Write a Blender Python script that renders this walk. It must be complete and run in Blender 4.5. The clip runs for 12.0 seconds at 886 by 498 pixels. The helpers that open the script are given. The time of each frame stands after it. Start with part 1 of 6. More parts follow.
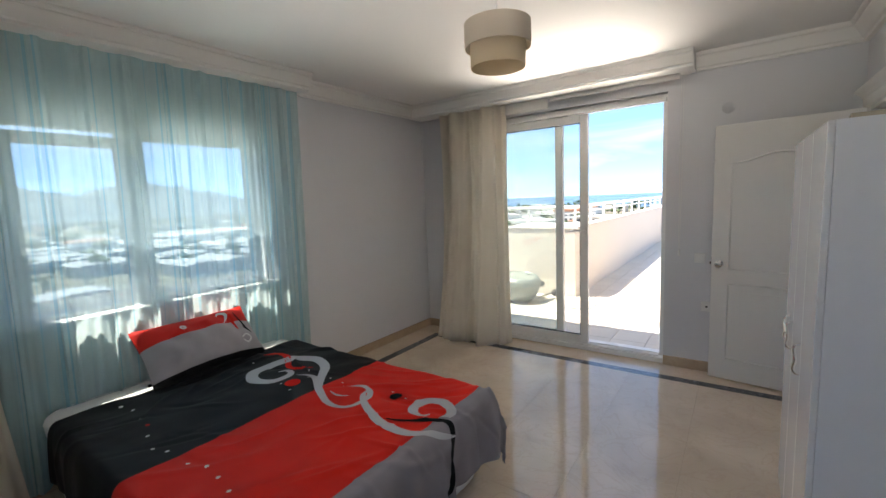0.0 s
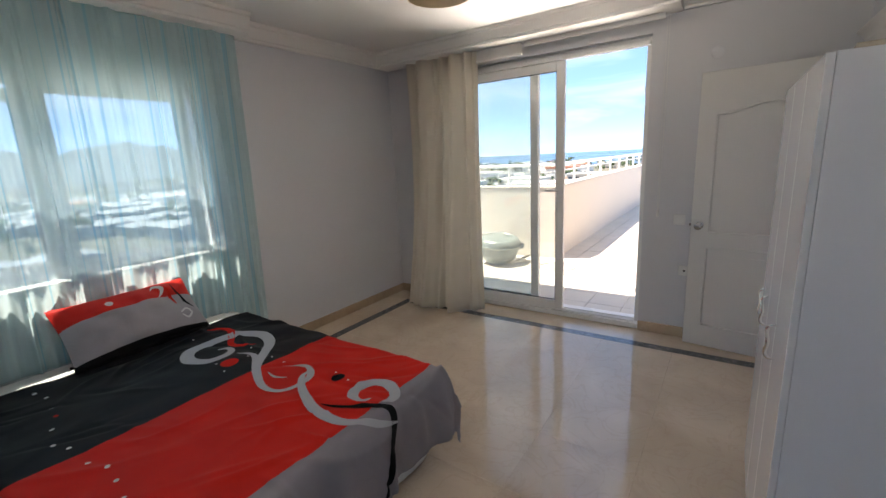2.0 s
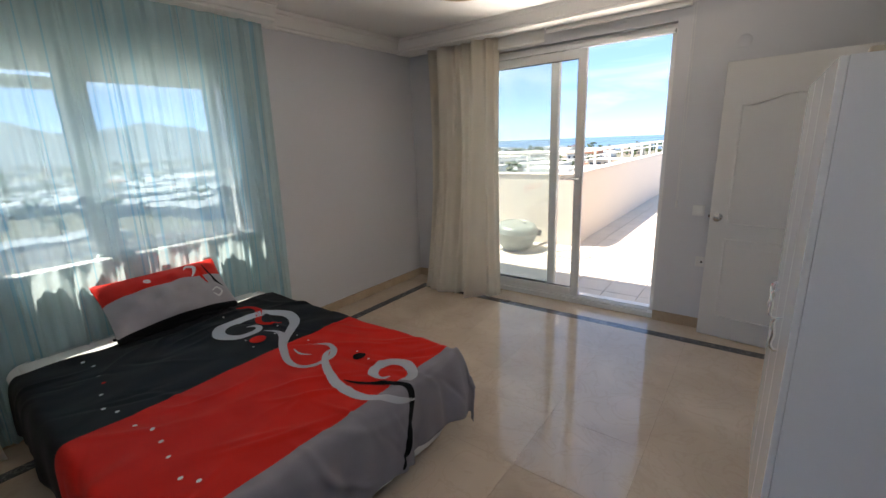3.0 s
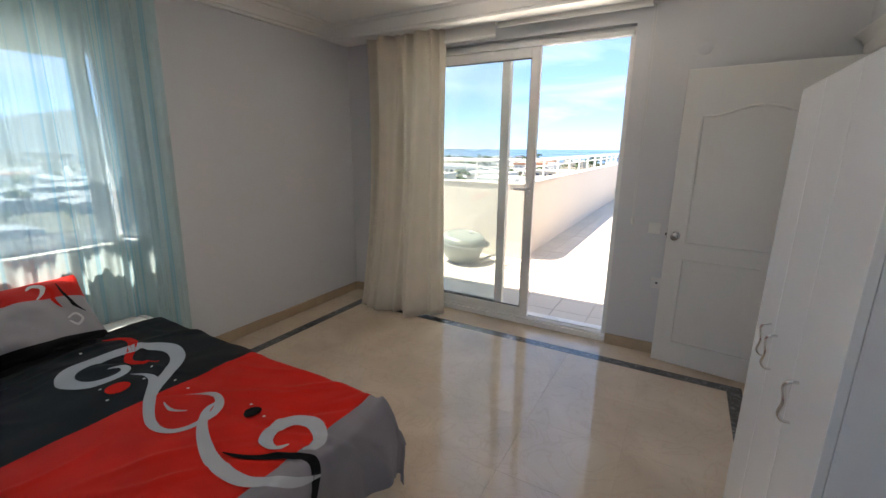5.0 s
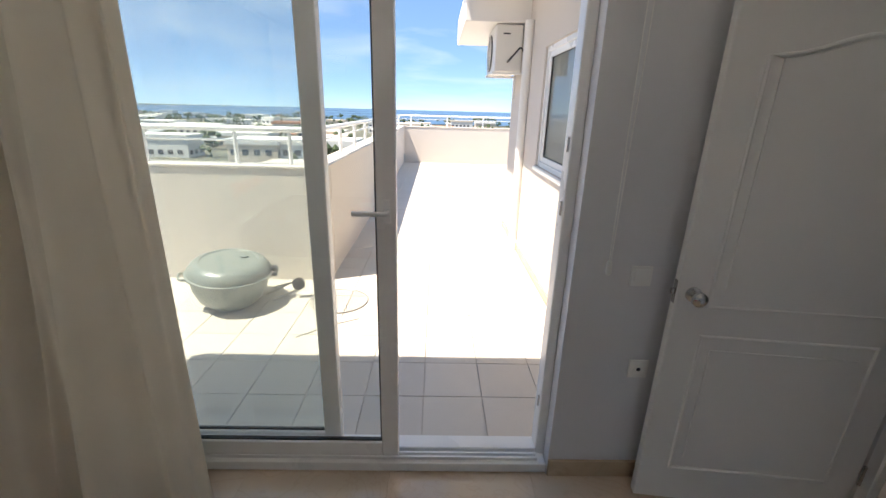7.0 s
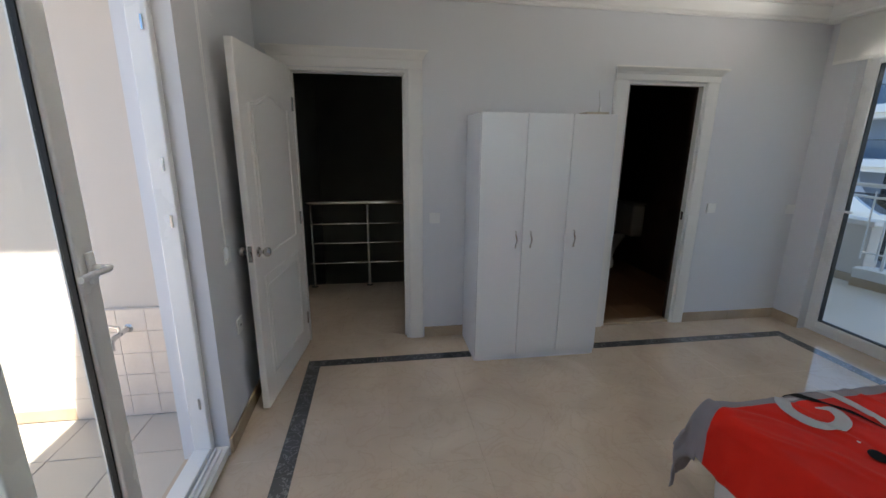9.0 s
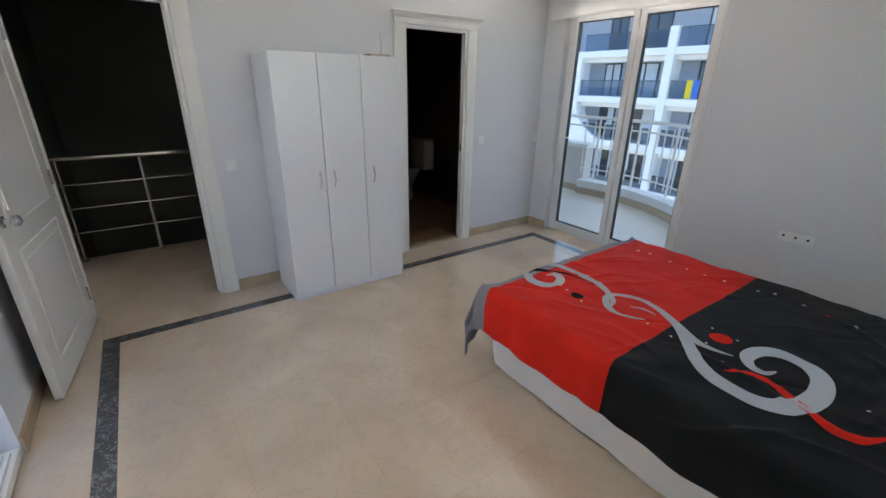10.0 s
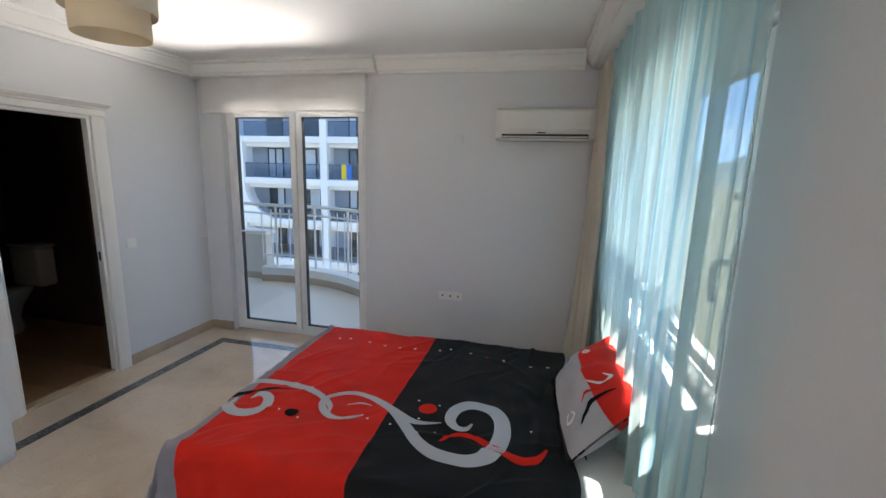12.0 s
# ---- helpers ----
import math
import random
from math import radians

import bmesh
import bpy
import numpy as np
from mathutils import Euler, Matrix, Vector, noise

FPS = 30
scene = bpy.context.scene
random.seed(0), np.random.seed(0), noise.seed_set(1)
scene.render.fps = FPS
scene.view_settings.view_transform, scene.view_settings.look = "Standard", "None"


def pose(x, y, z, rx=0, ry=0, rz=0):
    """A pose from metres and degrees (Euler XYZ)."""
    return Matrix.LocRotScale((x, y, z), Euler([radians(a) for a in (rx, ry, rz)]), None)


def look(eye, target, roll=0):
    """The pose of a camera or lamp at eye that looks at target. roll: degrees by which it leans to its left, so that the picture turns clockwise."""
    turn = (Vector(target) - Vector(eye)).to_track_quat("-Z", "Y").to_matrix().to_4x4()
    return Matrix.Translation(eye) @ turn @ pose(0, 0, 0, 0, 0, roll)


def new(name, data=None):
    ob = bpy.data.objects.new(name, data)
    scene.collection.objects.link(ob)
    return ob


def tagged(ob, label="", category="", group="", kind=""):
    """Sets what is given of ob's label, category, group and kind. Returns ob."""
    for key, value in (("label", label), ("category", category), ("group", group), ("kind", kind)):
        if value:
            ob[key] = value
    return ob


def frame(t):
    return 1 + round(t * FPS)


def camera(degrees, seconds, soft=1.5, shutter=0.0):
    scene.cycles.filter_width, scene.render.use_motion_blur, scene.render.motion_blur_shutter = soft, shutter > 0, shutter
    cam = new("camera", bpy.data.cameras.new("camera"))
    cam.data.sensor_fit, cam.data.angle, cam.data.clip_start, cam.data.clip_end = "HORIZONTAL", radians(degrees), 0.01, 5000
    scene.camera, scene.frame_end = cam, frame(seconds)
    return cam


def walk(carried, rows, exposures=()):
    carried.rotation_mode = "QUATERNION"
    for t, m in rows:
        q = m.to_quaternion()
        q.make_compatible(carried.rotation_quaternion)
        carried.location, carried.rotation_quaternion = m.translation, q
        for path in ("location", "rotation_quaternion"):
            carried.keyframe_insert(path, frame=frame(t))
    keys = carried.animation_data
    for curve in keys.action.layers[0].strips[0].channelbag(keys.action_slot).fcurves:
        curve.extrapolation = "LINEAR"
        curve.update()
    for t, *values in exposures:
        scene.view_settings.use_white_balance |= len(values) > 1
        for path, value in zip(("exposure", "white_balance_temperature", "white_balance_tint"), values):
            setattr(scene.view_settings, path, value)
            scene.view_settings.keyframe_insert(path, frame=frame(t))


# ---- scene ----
cam = camera(93.1, 12.0)
PATH = [
    (0, (3.144, 0.121, 1.548), (1.991, 1.739, 1.316), -2.4),
    (0.5, (3.173, 0.36, 1.543), (2.096, 2.028, 1.304), -2.7),
    (1, (3.195, 0.414, 1.54), (2.144, 2.097, 1.287), -3.0),
    (1.5, (3.199, 0.477, 1.535), (2.147, 2.133, 1.145), -2.9),
    (2, (3.187, 0.465, 1.542), (2.077, 2.073, 1.116), -2.9),
    (2.5, (3.216, 0.446, 1.571), (2.061, 2.001, 1.071), -2.5),
    (2.7, (3.227, 0.402, 1.574), (2.057, 1.945, 1.073), -2.5),
    (4.3, (3.215, 0.425, 1.575), (2.113, 2.023, 1.111), 0.4),
    (4.5, (3.195, 0.54, 1.568), (2.122, 2.162, 1.104), 0.4),
    (5, (3.042, 0.817, 1.536), (2.072, 2.504, 1.064), 0.4),
    (5.5, (2.829, 1.147, 1.502), (2.358, 3.029, 1.011), 0.9),
    (6, (2.662, 1.66, 1.513), (2.501, 3.567, 0.932), 0.8),
    (6.5, (2.331, 2.206, 1.545), (2.21, 4.101, 0.917), 0.8),
    (6.7, (2.235, 2.416, 1.562), (2.13, 4.31, 0.93), 1.0),
    (8.3, (1.174, 3.484, 1.534), (2.847, 4.451, 1.019), 1.3),
    (8.5, (1.0, 3.486, 1.543), (2.842, 4.083, 1.045), 0.8),
    (9, (0.659, 3.421, 1.548), (2.574, 3.124, 1.055), 0.6),
    (9.5, (0.518, 3.422, 1.564), (2.261, 2.682, 0.919), 0.8),
    (10, (0.416, 3.498, 1.566), (1.932, 2.422, 0.831), 1.0),
    (10.5, (0.357, 3.489, 1.585), (1.575, 2.106, 0.808), 1.1),
    (11, (0.348, 3.457, 1.666), (1.149, 1.766, 0.96), 1.2),
    (11.5, (0.388, 3.411, 1.712), (0.886, 1.524, 1.276), 1.9),
    (12, (0.529, 3.391, 1.686), (0.967, 1.474, 1.322), 1.6),
]
walk(cam, [(t, look(e, p, r)) for t, e, p, r in PATH], exposures=[(0, 2.8, 7150, 14), (2.5, 2.67, 7250, 17), (5.0, 2.74, 7250, 15), (5.5, 2.7, 7250, 15), (6.0, 2.38, 7250, 15), (6.5, 2.24, 7250, 15), (8.3, 1.9, 6850, 13), (8.6, 2.02, 6850, 13), (9.0, 2.62, 6800, 12), (9.5, 2.98, 6750, 12), (10.5, 3.34, 6800, 12), (12, 3.06, 6850, 14)])

# ---- world and sun ----
SUN = Vector((-0.42, -0.17, 1.0)).normalized()
world = bpy.data.worlds.new("world")
scene.world = world
world.use_nodes = True
wn = world.node_tree.nodes
sky = wn.new("ShaderNodeTexSky")
sky.sky_type = "NISHITA"
sky.sun_disc = False
sky.sun_elevation = math.asin(SUN.z)
sky.sun_rotation = math.atan2(SUN.x, SUN.y)
sky.altitude, sky.air_density, sky.dust_density, sky.ozone_density = 1500, 0.55, 0.0, 1.5
wn["Background"].inputs["Strength"].default_value = 0.053
tinted = wn.new("ShaderNodeMix")
tinted.data_type, tinted.blend_type = "RGBA", "MULTIPLY"
tinted.inputs[0].default_value, tinted.inputs[7].default_value = 1.0, (0.86, 1.0, 1.16, 1)
world.node_tree.links.new(sky.outputs[0], tinted.inputs[6])
even = wn.new("ShaderNodeMix")
even.data_type = "RGBA"
even.inputs[0].default_value, even.inputs[7].default_value = 0.5, (1.5, 3.1, 5.6, 1)
world.node_tree.links.new(tinted.outputs[2], even.inputs[6])
where, cirrus, veil, cloudy = wn.new("ShaderNodeTexCoord"), wn.new("ShaderNodeTexNoise"), wn.new("ShaderNodeMapRange"), wn.new("ShaderNodeMix")
stretched = wn.new("ShaderNodeMapping")
stretched.inputs["Scale"].default_value, stretched.inputs["Rotation"].default_value = (1.3, 1.3, 7.0), (0.25, 0.15, 0.4)
cirrus.inputs["Scale"].default_value, cirrus.inputs["Detail"].default_value, cirrus.inputs["Distortion"].default_value = 2.2, 7, 0.6
veil.inputs[1].default_value, veil.inputs[2].default_value, veil.inputs[4].default_value = 0.48, 0.75, 0.45
cloudy.data_type = "RGBA"
cloudy.inputs[7].default_value = (5.2, 6.0, 7.0, 1)
for a, b in ((where.outputs["Generated"], stretched.inputs[0]), (stretched.outputs[0], cirrus.inputs["Vector"]), (cirrus.outputs[0], veil.inputs[0]), (veil.outputs[0], cloudy.inputs[0]),
             (even.outputs[2], cloudy.inputs[6]), (cloudy.outputs[2], wn["Background"].inputs["Color"])):
    world.node_tree.links.new(a, b)
sun_data = bpy.data.lights.new("sun", "SUN")
sun_data.energy, sun_data.angle, sun_data.color = 2.8, radians(0.55), (1.0, 0.955, 0.88)
sun = new("sun", sun_data)
sun.matrix_world = look((0, 0, 30), Vector((0, 0, 30)) - SUN)


def opening_light(name, at, toward, width, height, watts, colour, spread=84):
    """Daylight of the sky or of the bright ground outside, set in a door or window opening."""
    d = bpy.data.lights.new(name, "AREA")
    d.shape, d.size, d.size_y, d.energy, d.color, d.spread = "RECTANGLE", width, height, watts, colour, radians(spread)
    ob = new(name, d)
    ob.matrix_world = look(at, Vector(at) + Vector(toward))


opening_light("daylight_terrace_ground", (1.95, 4.205, 1.98), (0, -0.8, 0.6), 1.2, 0.28, 1.3, (1.0, 0.97, 0.92), 72)
opening_light("daylight_balcony_ground", (2.82, -0.235, 1.95), (0, 0.87, 0.49), 1.35, 0.3, 1.2, (1.0, 0.98, 0.95), 60)
opening_light("daylight_window", (-0.03, 1.35, 1.5), (0.8, 0, 0.6), 1.45, 1.05, 0.75, (0.96, 0.98, 1.0), 60)
opening_light("daylight_second_bedroom", (7.12, 5.6, 1.55), (-1, 0, -0.05), 1.3, 1.2, 3.2, (0.95, 0.98, 1.0), 150)

# ---- materials ----
def mat(name, base, rough=0.5, metal=0.0, var=0.08, scale=3.0, fine=60.0, bump=0.05, tint=None, piece=0.0, spec=0.5, stretch=(1, 1, 1)):
    """A principled material with broad stains, fine grain and relief, sized in metres."""
    m = bpy.data.materials.new(name)
    m.use_nodes = True
    nt, nd = m.node_tree, m.node_tree.nodes
    p = nd["Principled BSDF"]
    co = nd.new("ShaderNodeTexCoord")
    mp = nd.new("ShaderNodeMapping")
    mp.inputs["Scale"].default_value = stretch
    nt.links.new(co.outputs["Object"], mp.inputs[0])
    big, small = nd.new("ShaderNodeTexNoise"), nd.new("ShaderNodeTexNoise")
    big.inputs["Scale"].default_value, big.inputs["Detail"].default_value = scale, 5
    small.inputs["Scale"].default_value, small.inputs["Detail"].default_value = fine, 3
    for n in (big, small):
        nt.links.new(mp.outputs[0], n.inputs["Vector"])
    dark = [c * (1 - 2.2 * var) for c in (tint or base)]
    ramp = nd.new("ShaderNodeMix")
    ramp.data_type = "RGBA"
    ramp.inputs[6].default_value, ramp.inputs[7].default_value = (*dark, 1), (*[min(1, c * (1 + 0.6 * var)) for c in base], 1)
    add = nd.new("ShaderNodeMath")
    add.operation = "MULTIPLY_ADD"
    add.inputs[1].default_value = 0.75
    nt.links.new(big.outputs[0], add.inputs[0])
    sub = nd.new("ShaderNodeMath")
    sub.operation = "MULTIPLY_ADD"
    sub.inputs[1].default_value, sub.inputs[2].default_value = 0.35, 0.08
    nt.links.new(small.outputs[0], sub.inputs[0])
    nt.links.new(sub.outputs[0], add.inputs[2])
    nt.links.new(add.outputs[0], ramp.inputs[0])
    colour = ramp.outputs[2]
    if piece:
        info, hsv = nd.new("ShaderNodeObjectInfo"), nd.new("ShaderNodeHueSaturation")
        mr = nd.new("ShaderNodeMapRange")
        mr.inputs[3].default_value, mr.inputs[4].default_value = 1 - piece, 1 + piece
        nt.links.new(info.outputs["Random"], mr.inputs[0])
        nt.links.new(mr.outputs[0], hsv.inputs["Value"])
        nt.links.new(colour, hsv.inputs["Color"])
        colour = hsv.outputs[0]
    nt.links.new(colour, p.inputs["Base Color"])
    rr = nd.new("ShaderNodeMapRange")
    rr.inputs[3].default_value, rr.inputs[4].default_value = max(0, rough * 0.85), min(1, rough * 1.15)
    nt.links.new(big.outputs[0], rr.inputs[0])
    nt.links.new(rr.outputs[0], p.inputs["Roughness"])
    p.inputs["Metallic"].default_value = metal
    p.inputs["Specular IOR Level"].default_value = spec
    if bump:
        b = nd.new("ShaderNodeBump")
        b.inputs["Strength"].default_value, b.inputs["Distance"].default_value = bump, 0.004
        nt.links.new(small.outputs[0], b.inputs["Height"])
        nt.links.new(b.outputs[0], p.inputs["Normal"])
    return m


def marble(name, base, vein, rough, piece, scale=2.2, amount=0.5, coat=0.0):
    """Polished stone: clouds, thin veins and a little wear in the polish."""
    m = bpy.data.materials.new(name)
    m.use_nodes = True
    nt, nd = m.node_tree, m.node_tree.nodes
    p = nd["Principled BSDF"]
    geo, info = nd.new("ShaderNodeNewGeometry"), nd.new("ShaderNodeObjectInfo")
    off = nd.new("ShaderNodeVectorMath")
    off.operation = "MULTIPLY_ADD"
    off.inputs[1].default_value = (0.025, 0.02, 0.02)
    rnd = nd.new("ShaderNodeCombineXYZ")
    for k in range(3):
        nt.links.new(info.outputs["Random"], rnd.inputs[k])
    nt.links.new(rnd.outputs[0], off.inputs[0])
    nt.links.new(geo.outputs["Position"], off.inputs[2])
    cloud, veins, grit = (nd.new("ShaderNodeTexNoise") for _ in range(3))
    for n, s, d, w in ((cloud, scale, 6, 0.6), (veins, scale * 1.6, 8, 2.2), (grit, 45, 4, 0.2)):
        n.inputs["Scale"].default_value, n.inputs["Detail"].default_value, n.inputs["Distortion"].default_value = s, d, w
        nt.links.new(off.outputs[0], n.inputs["Vector"])
    ridge = nd.new("ShaderNodeValToRGB")
    els = ridge.color_ramp.elements
    els[0].position, els[0].color = 0.47, (0, 0, 0, 1)
    els[1].position, els[1].color = 0.53, (0, 0, 0, 1)
    mid = els.new(0.5)
    mid.color = (1, 1, 1, 1)
    nt.links.new(veins.outputs[0], ridge.inputs[0])
    fac = nd.new("ShaderNodeMath")
    fac.operation = "MULTIPLY"
    fac.inputs[1].default_value = amount
    nt.links.new(ridge.outputs[0], fac.inputs[0])
    tone = nd.new("ShaderNodeMix")
    tone.data_type = "RGBA"
    tone.inputs[6].default_value = (*[c * (0.68 - 0.05 * k) for k, c in enumerate(base)], 1)
    tone.inputs[7].default_value = (*[min(1, c * 1.22) for c in base], 1)
    nt.links.new(cloud.outputs[0], tone.inputs[0])
    mix = nd.new("ShaderNodeMix")
    mix.data_type = "RGBA"
    mix.inputs[7].default_value = (*vein, 1)
    nt.links.new(fac.outputs[0], mix.inputs[0])
    nt.links.new(tone.outputs[2], mix.inputs[6])
    mr, hsv = nd.new("ShaderNodeMapRange"), nd.new("ShaderNodeHueSaturation")
    mr.inputs[3].default_value, mr.inputs[4].default_value = 1 - piece, 1 + piece
    nt.links.new(info.outputs["Random"], mr.inputs[0])
    nt.links.new(mr.outputs[0], hsv.inputs["Value"])
    nt.links.new(mix.outputs[2], hsv.inputs["Color"])
    nt.links.new(hsv.outputs[0], p.inputs["Base Color"])
    rr = nd.new("ShaderNodeMapRange")
    rr.inputs[3].default_value, rr.inputs[4].default_value = rough * 0.7, rough * 1.5
    p.inputs["Specular IOR Level"].default_value = 0.7
    nt.links.new(cloud.outputs[0], rr.inputs[0])
    nt.links.new(rr.outputs[0], p.inputs["Roughness"])
    b = nd.new("ShaderNodeBump")
    b.inputs["Strength"].default_value, b.inputs["Distance"].default_value = 0.03, 0.002
    nt.links.new(grit.outputs[0], b.inputs["Height"])
    nt.links.new(b.outputs[0], p.inputs["Normal"])
    return m


def glass_mat(name, tint, gloss=1.0, veil_share=0.0):
    m = bpy.data.materials.new(name)
    m.use_nodes = True
    nt, nd = m.node_tree, m.node_tree.nodes
    nd.remove(nd["Principled BSDF"])
    tr, gl, fr, mx = nd.new("ShaderNodeBsdfTransparent"), nd.new("ShaderNodeBsdfGlossy"), nd.new("ShaderNodeLayerWeight"), nd.new("ShaderNodeMixShader")
    tr.inputs[0].default_value = (*tint, 1)
    gl.inputs["Roughness"].default_value = 0.0
    gl.inputs["Color"].default_value = (gloss, gloss, gloss, 1)
    fr.inputs[0].default_value = 0.5
    pw, ma = nd.new("ShaderNodeMath"), nd.new("ShaderNodeMath")
    pw.operation, ma.operation = "POWER", "MULTIPLY_ADD"
    pw.inputs[1].default_value, ma.inputs[1].default_value, ma.inputs[2].default_value = 5.0, 0.9, 0.03
    nt.links.new(fr.outputs["Facing"], pw.inputs[0])
    nt.links.new(pw.outputs[0], ma.inputs[0])
    nt.links.new(ma.outputs[0], mx.inputs[0])
    nt.links.new(tr.outputs[0], mx.inputs[1])
    nt.links.new(gl.outputs[0], mx.inputs[2])
    out = mx.outputs[0]
    # pale translucent film that imitates a whitish reflection on the pane
    if veil_share:
        film, md = nd.new("ShaderNodeBsdfTranslucent"), nd.new("ShaderNodeMixShader")
        film.inputs[0].default_value = (0.9, 0.9, 0.88, 1)
        md.inputs[0].default_value = veil_share
        nt.links.new(out, md.inputs[1])
        nt.links.new(film.outputs[0], md.inputs[2])
        out = md.outputs[0]
    nt.links.new(out, nd["Material Output"].inputs[0])
    return m


def cloth_mat(name, base, through_share=0.3, weave=900, stripes=None, sheer=0.0, fold=0.25, var=0.06):
    """Woven cloth: diffuse with light coming through; sheer cloth also lets the view pass."""
    m = bpy.data.materials.new(name)
    m.use_nodes = True
    nt, nd = m.node_tree, m.node_tree.nodes
    nd.remove(nd["Principled BSDF"])
    co = nd.new("ShaderNodeTexCoord")
    n1, n2 = nd.new("ShaderNodeTexNoise"), nd.new("ShaderNodeTexNoise")
    n1.inputs["Scale"].default_value, n2.inputs["Scale"].default_value = 5, weave
    n1.inputs["Detail"].default_value = 4
    for n in (n1, n2):
        nt.links.new(co.outputs["Object"], n.inputs["Vector"])
    col = nd.new("ShaderNodeMix")
    col.data_type = "RGBA"
    col.inputs[6].default_value = (*[c * (1 - 2 * var) for c in base], 1)
    col.inputs[7].default_value = (*base, 1)
    nt.links.new(n1.outputs[0], col.inputs[0])
    colour = col.outputs[2]
    dense = None
    if stripes:
        uv, sep = nd.new("ShaderNodeUVMap"), nd.new("ShaderNodeSeparateXYZ")
        uv.uv_map = "UVMap"
        nt.links.new(uv.outputs[0], sep.inputs[0])
        line = nd.new("ShaderNodeTexNoise")
        line.noise_dimensions = "1D"
        line.inputs["Scale"].default_value, line.inputs["Detail"].default_value = 75, 2
        nt.links.new(sep.outputs[0], line.inputs["W"])
        rp = nd.new("ShaderNodeValToRGB")
        rp.color_ramp.elements[0].position, rp.color_ramp.elements[1].position = 0.56, 0.61
        bunch, blend = nd.new("ShaderNodeTexNoise"), nd.new("ShaderNodeMix")
        bunch.noise_dimensions = "1D"
        bunch.inputs["Scale"].default_value = 9
        nt.links.new(sep.outputs[0], bunch.inputs["W"])
        blend.inputs[0].default_value = 0.42
        nt.links.new(line.outputs[0], blend.inputs[2])
        nt.links.new(bunch.outputs[0], blend.inputs[3])
        nt.links.new(blend.outputs[0], rp.inputs[0])
        cm = nd.new("ShaderNodeMix")
        cm.data_type = "RGBA"
        cm.inputs[7].default_value = (*stripes, 1)
        nt.links.new(rp.outputs[0], cm.inputs[0])
        nt.links.new(colour, cm.inputs[6])
        colour, dense = cm.outputs[2], rp.outputs[0]
    df, tl, mx = nd.new("ShaderNodeBsdfDiffuse"), nd.new("ShaderNodeBsdfTranslucent"), nd.new("ShaderNodeMixShader")
    mx.inputs[0].default_value = through_share
    b = nd.new("ShaderNodeBump")
    b.inputs["Strength"].default_value, b.inputs["Distance"].default_value = fold, 0.003
    nt.links.new(n2.outputs[0], b.inputs["Height"])
    for s in (df, tl):
        nt.links.new(colour, s.inputs["Color"])
    nt.links.new(b.outputs[0], df.inputs["Normal"])
    nt.links.new(df.outputs[0], mx.inputs[1])
    nt.links.new(tl.outputs[0], mx.inputs[2])
    out = mx.outputs[0]
    if sheer:
        tr, ms = nd.new("ShaderNodeBsdfTransparent"), nd.new("ShaderNodeMixShader")
        tr.inputs[0].default_value = (0.84, 0.96, 0.975, 1)
        ms.inputs[0].default_value = sheer
        if dense:
            k = nd.new("ShaderNodeMapRange")
            k.inputs[3].default_value, k.inputs[4].default_value = sheer, sheer * 0.6
            nt.links.new(dense, k.inputs[0])
            nt.links.new(k.outputs[0], ms.inputs[0])
        nt.links.new(out, ms.inputs[1])
        nt.links.new(tr.outputs[0], ms.inputs[2])
        out = ms.outputs[0]
    nt.links.new(out, nd["Material Output"].inputs[0])
    return m


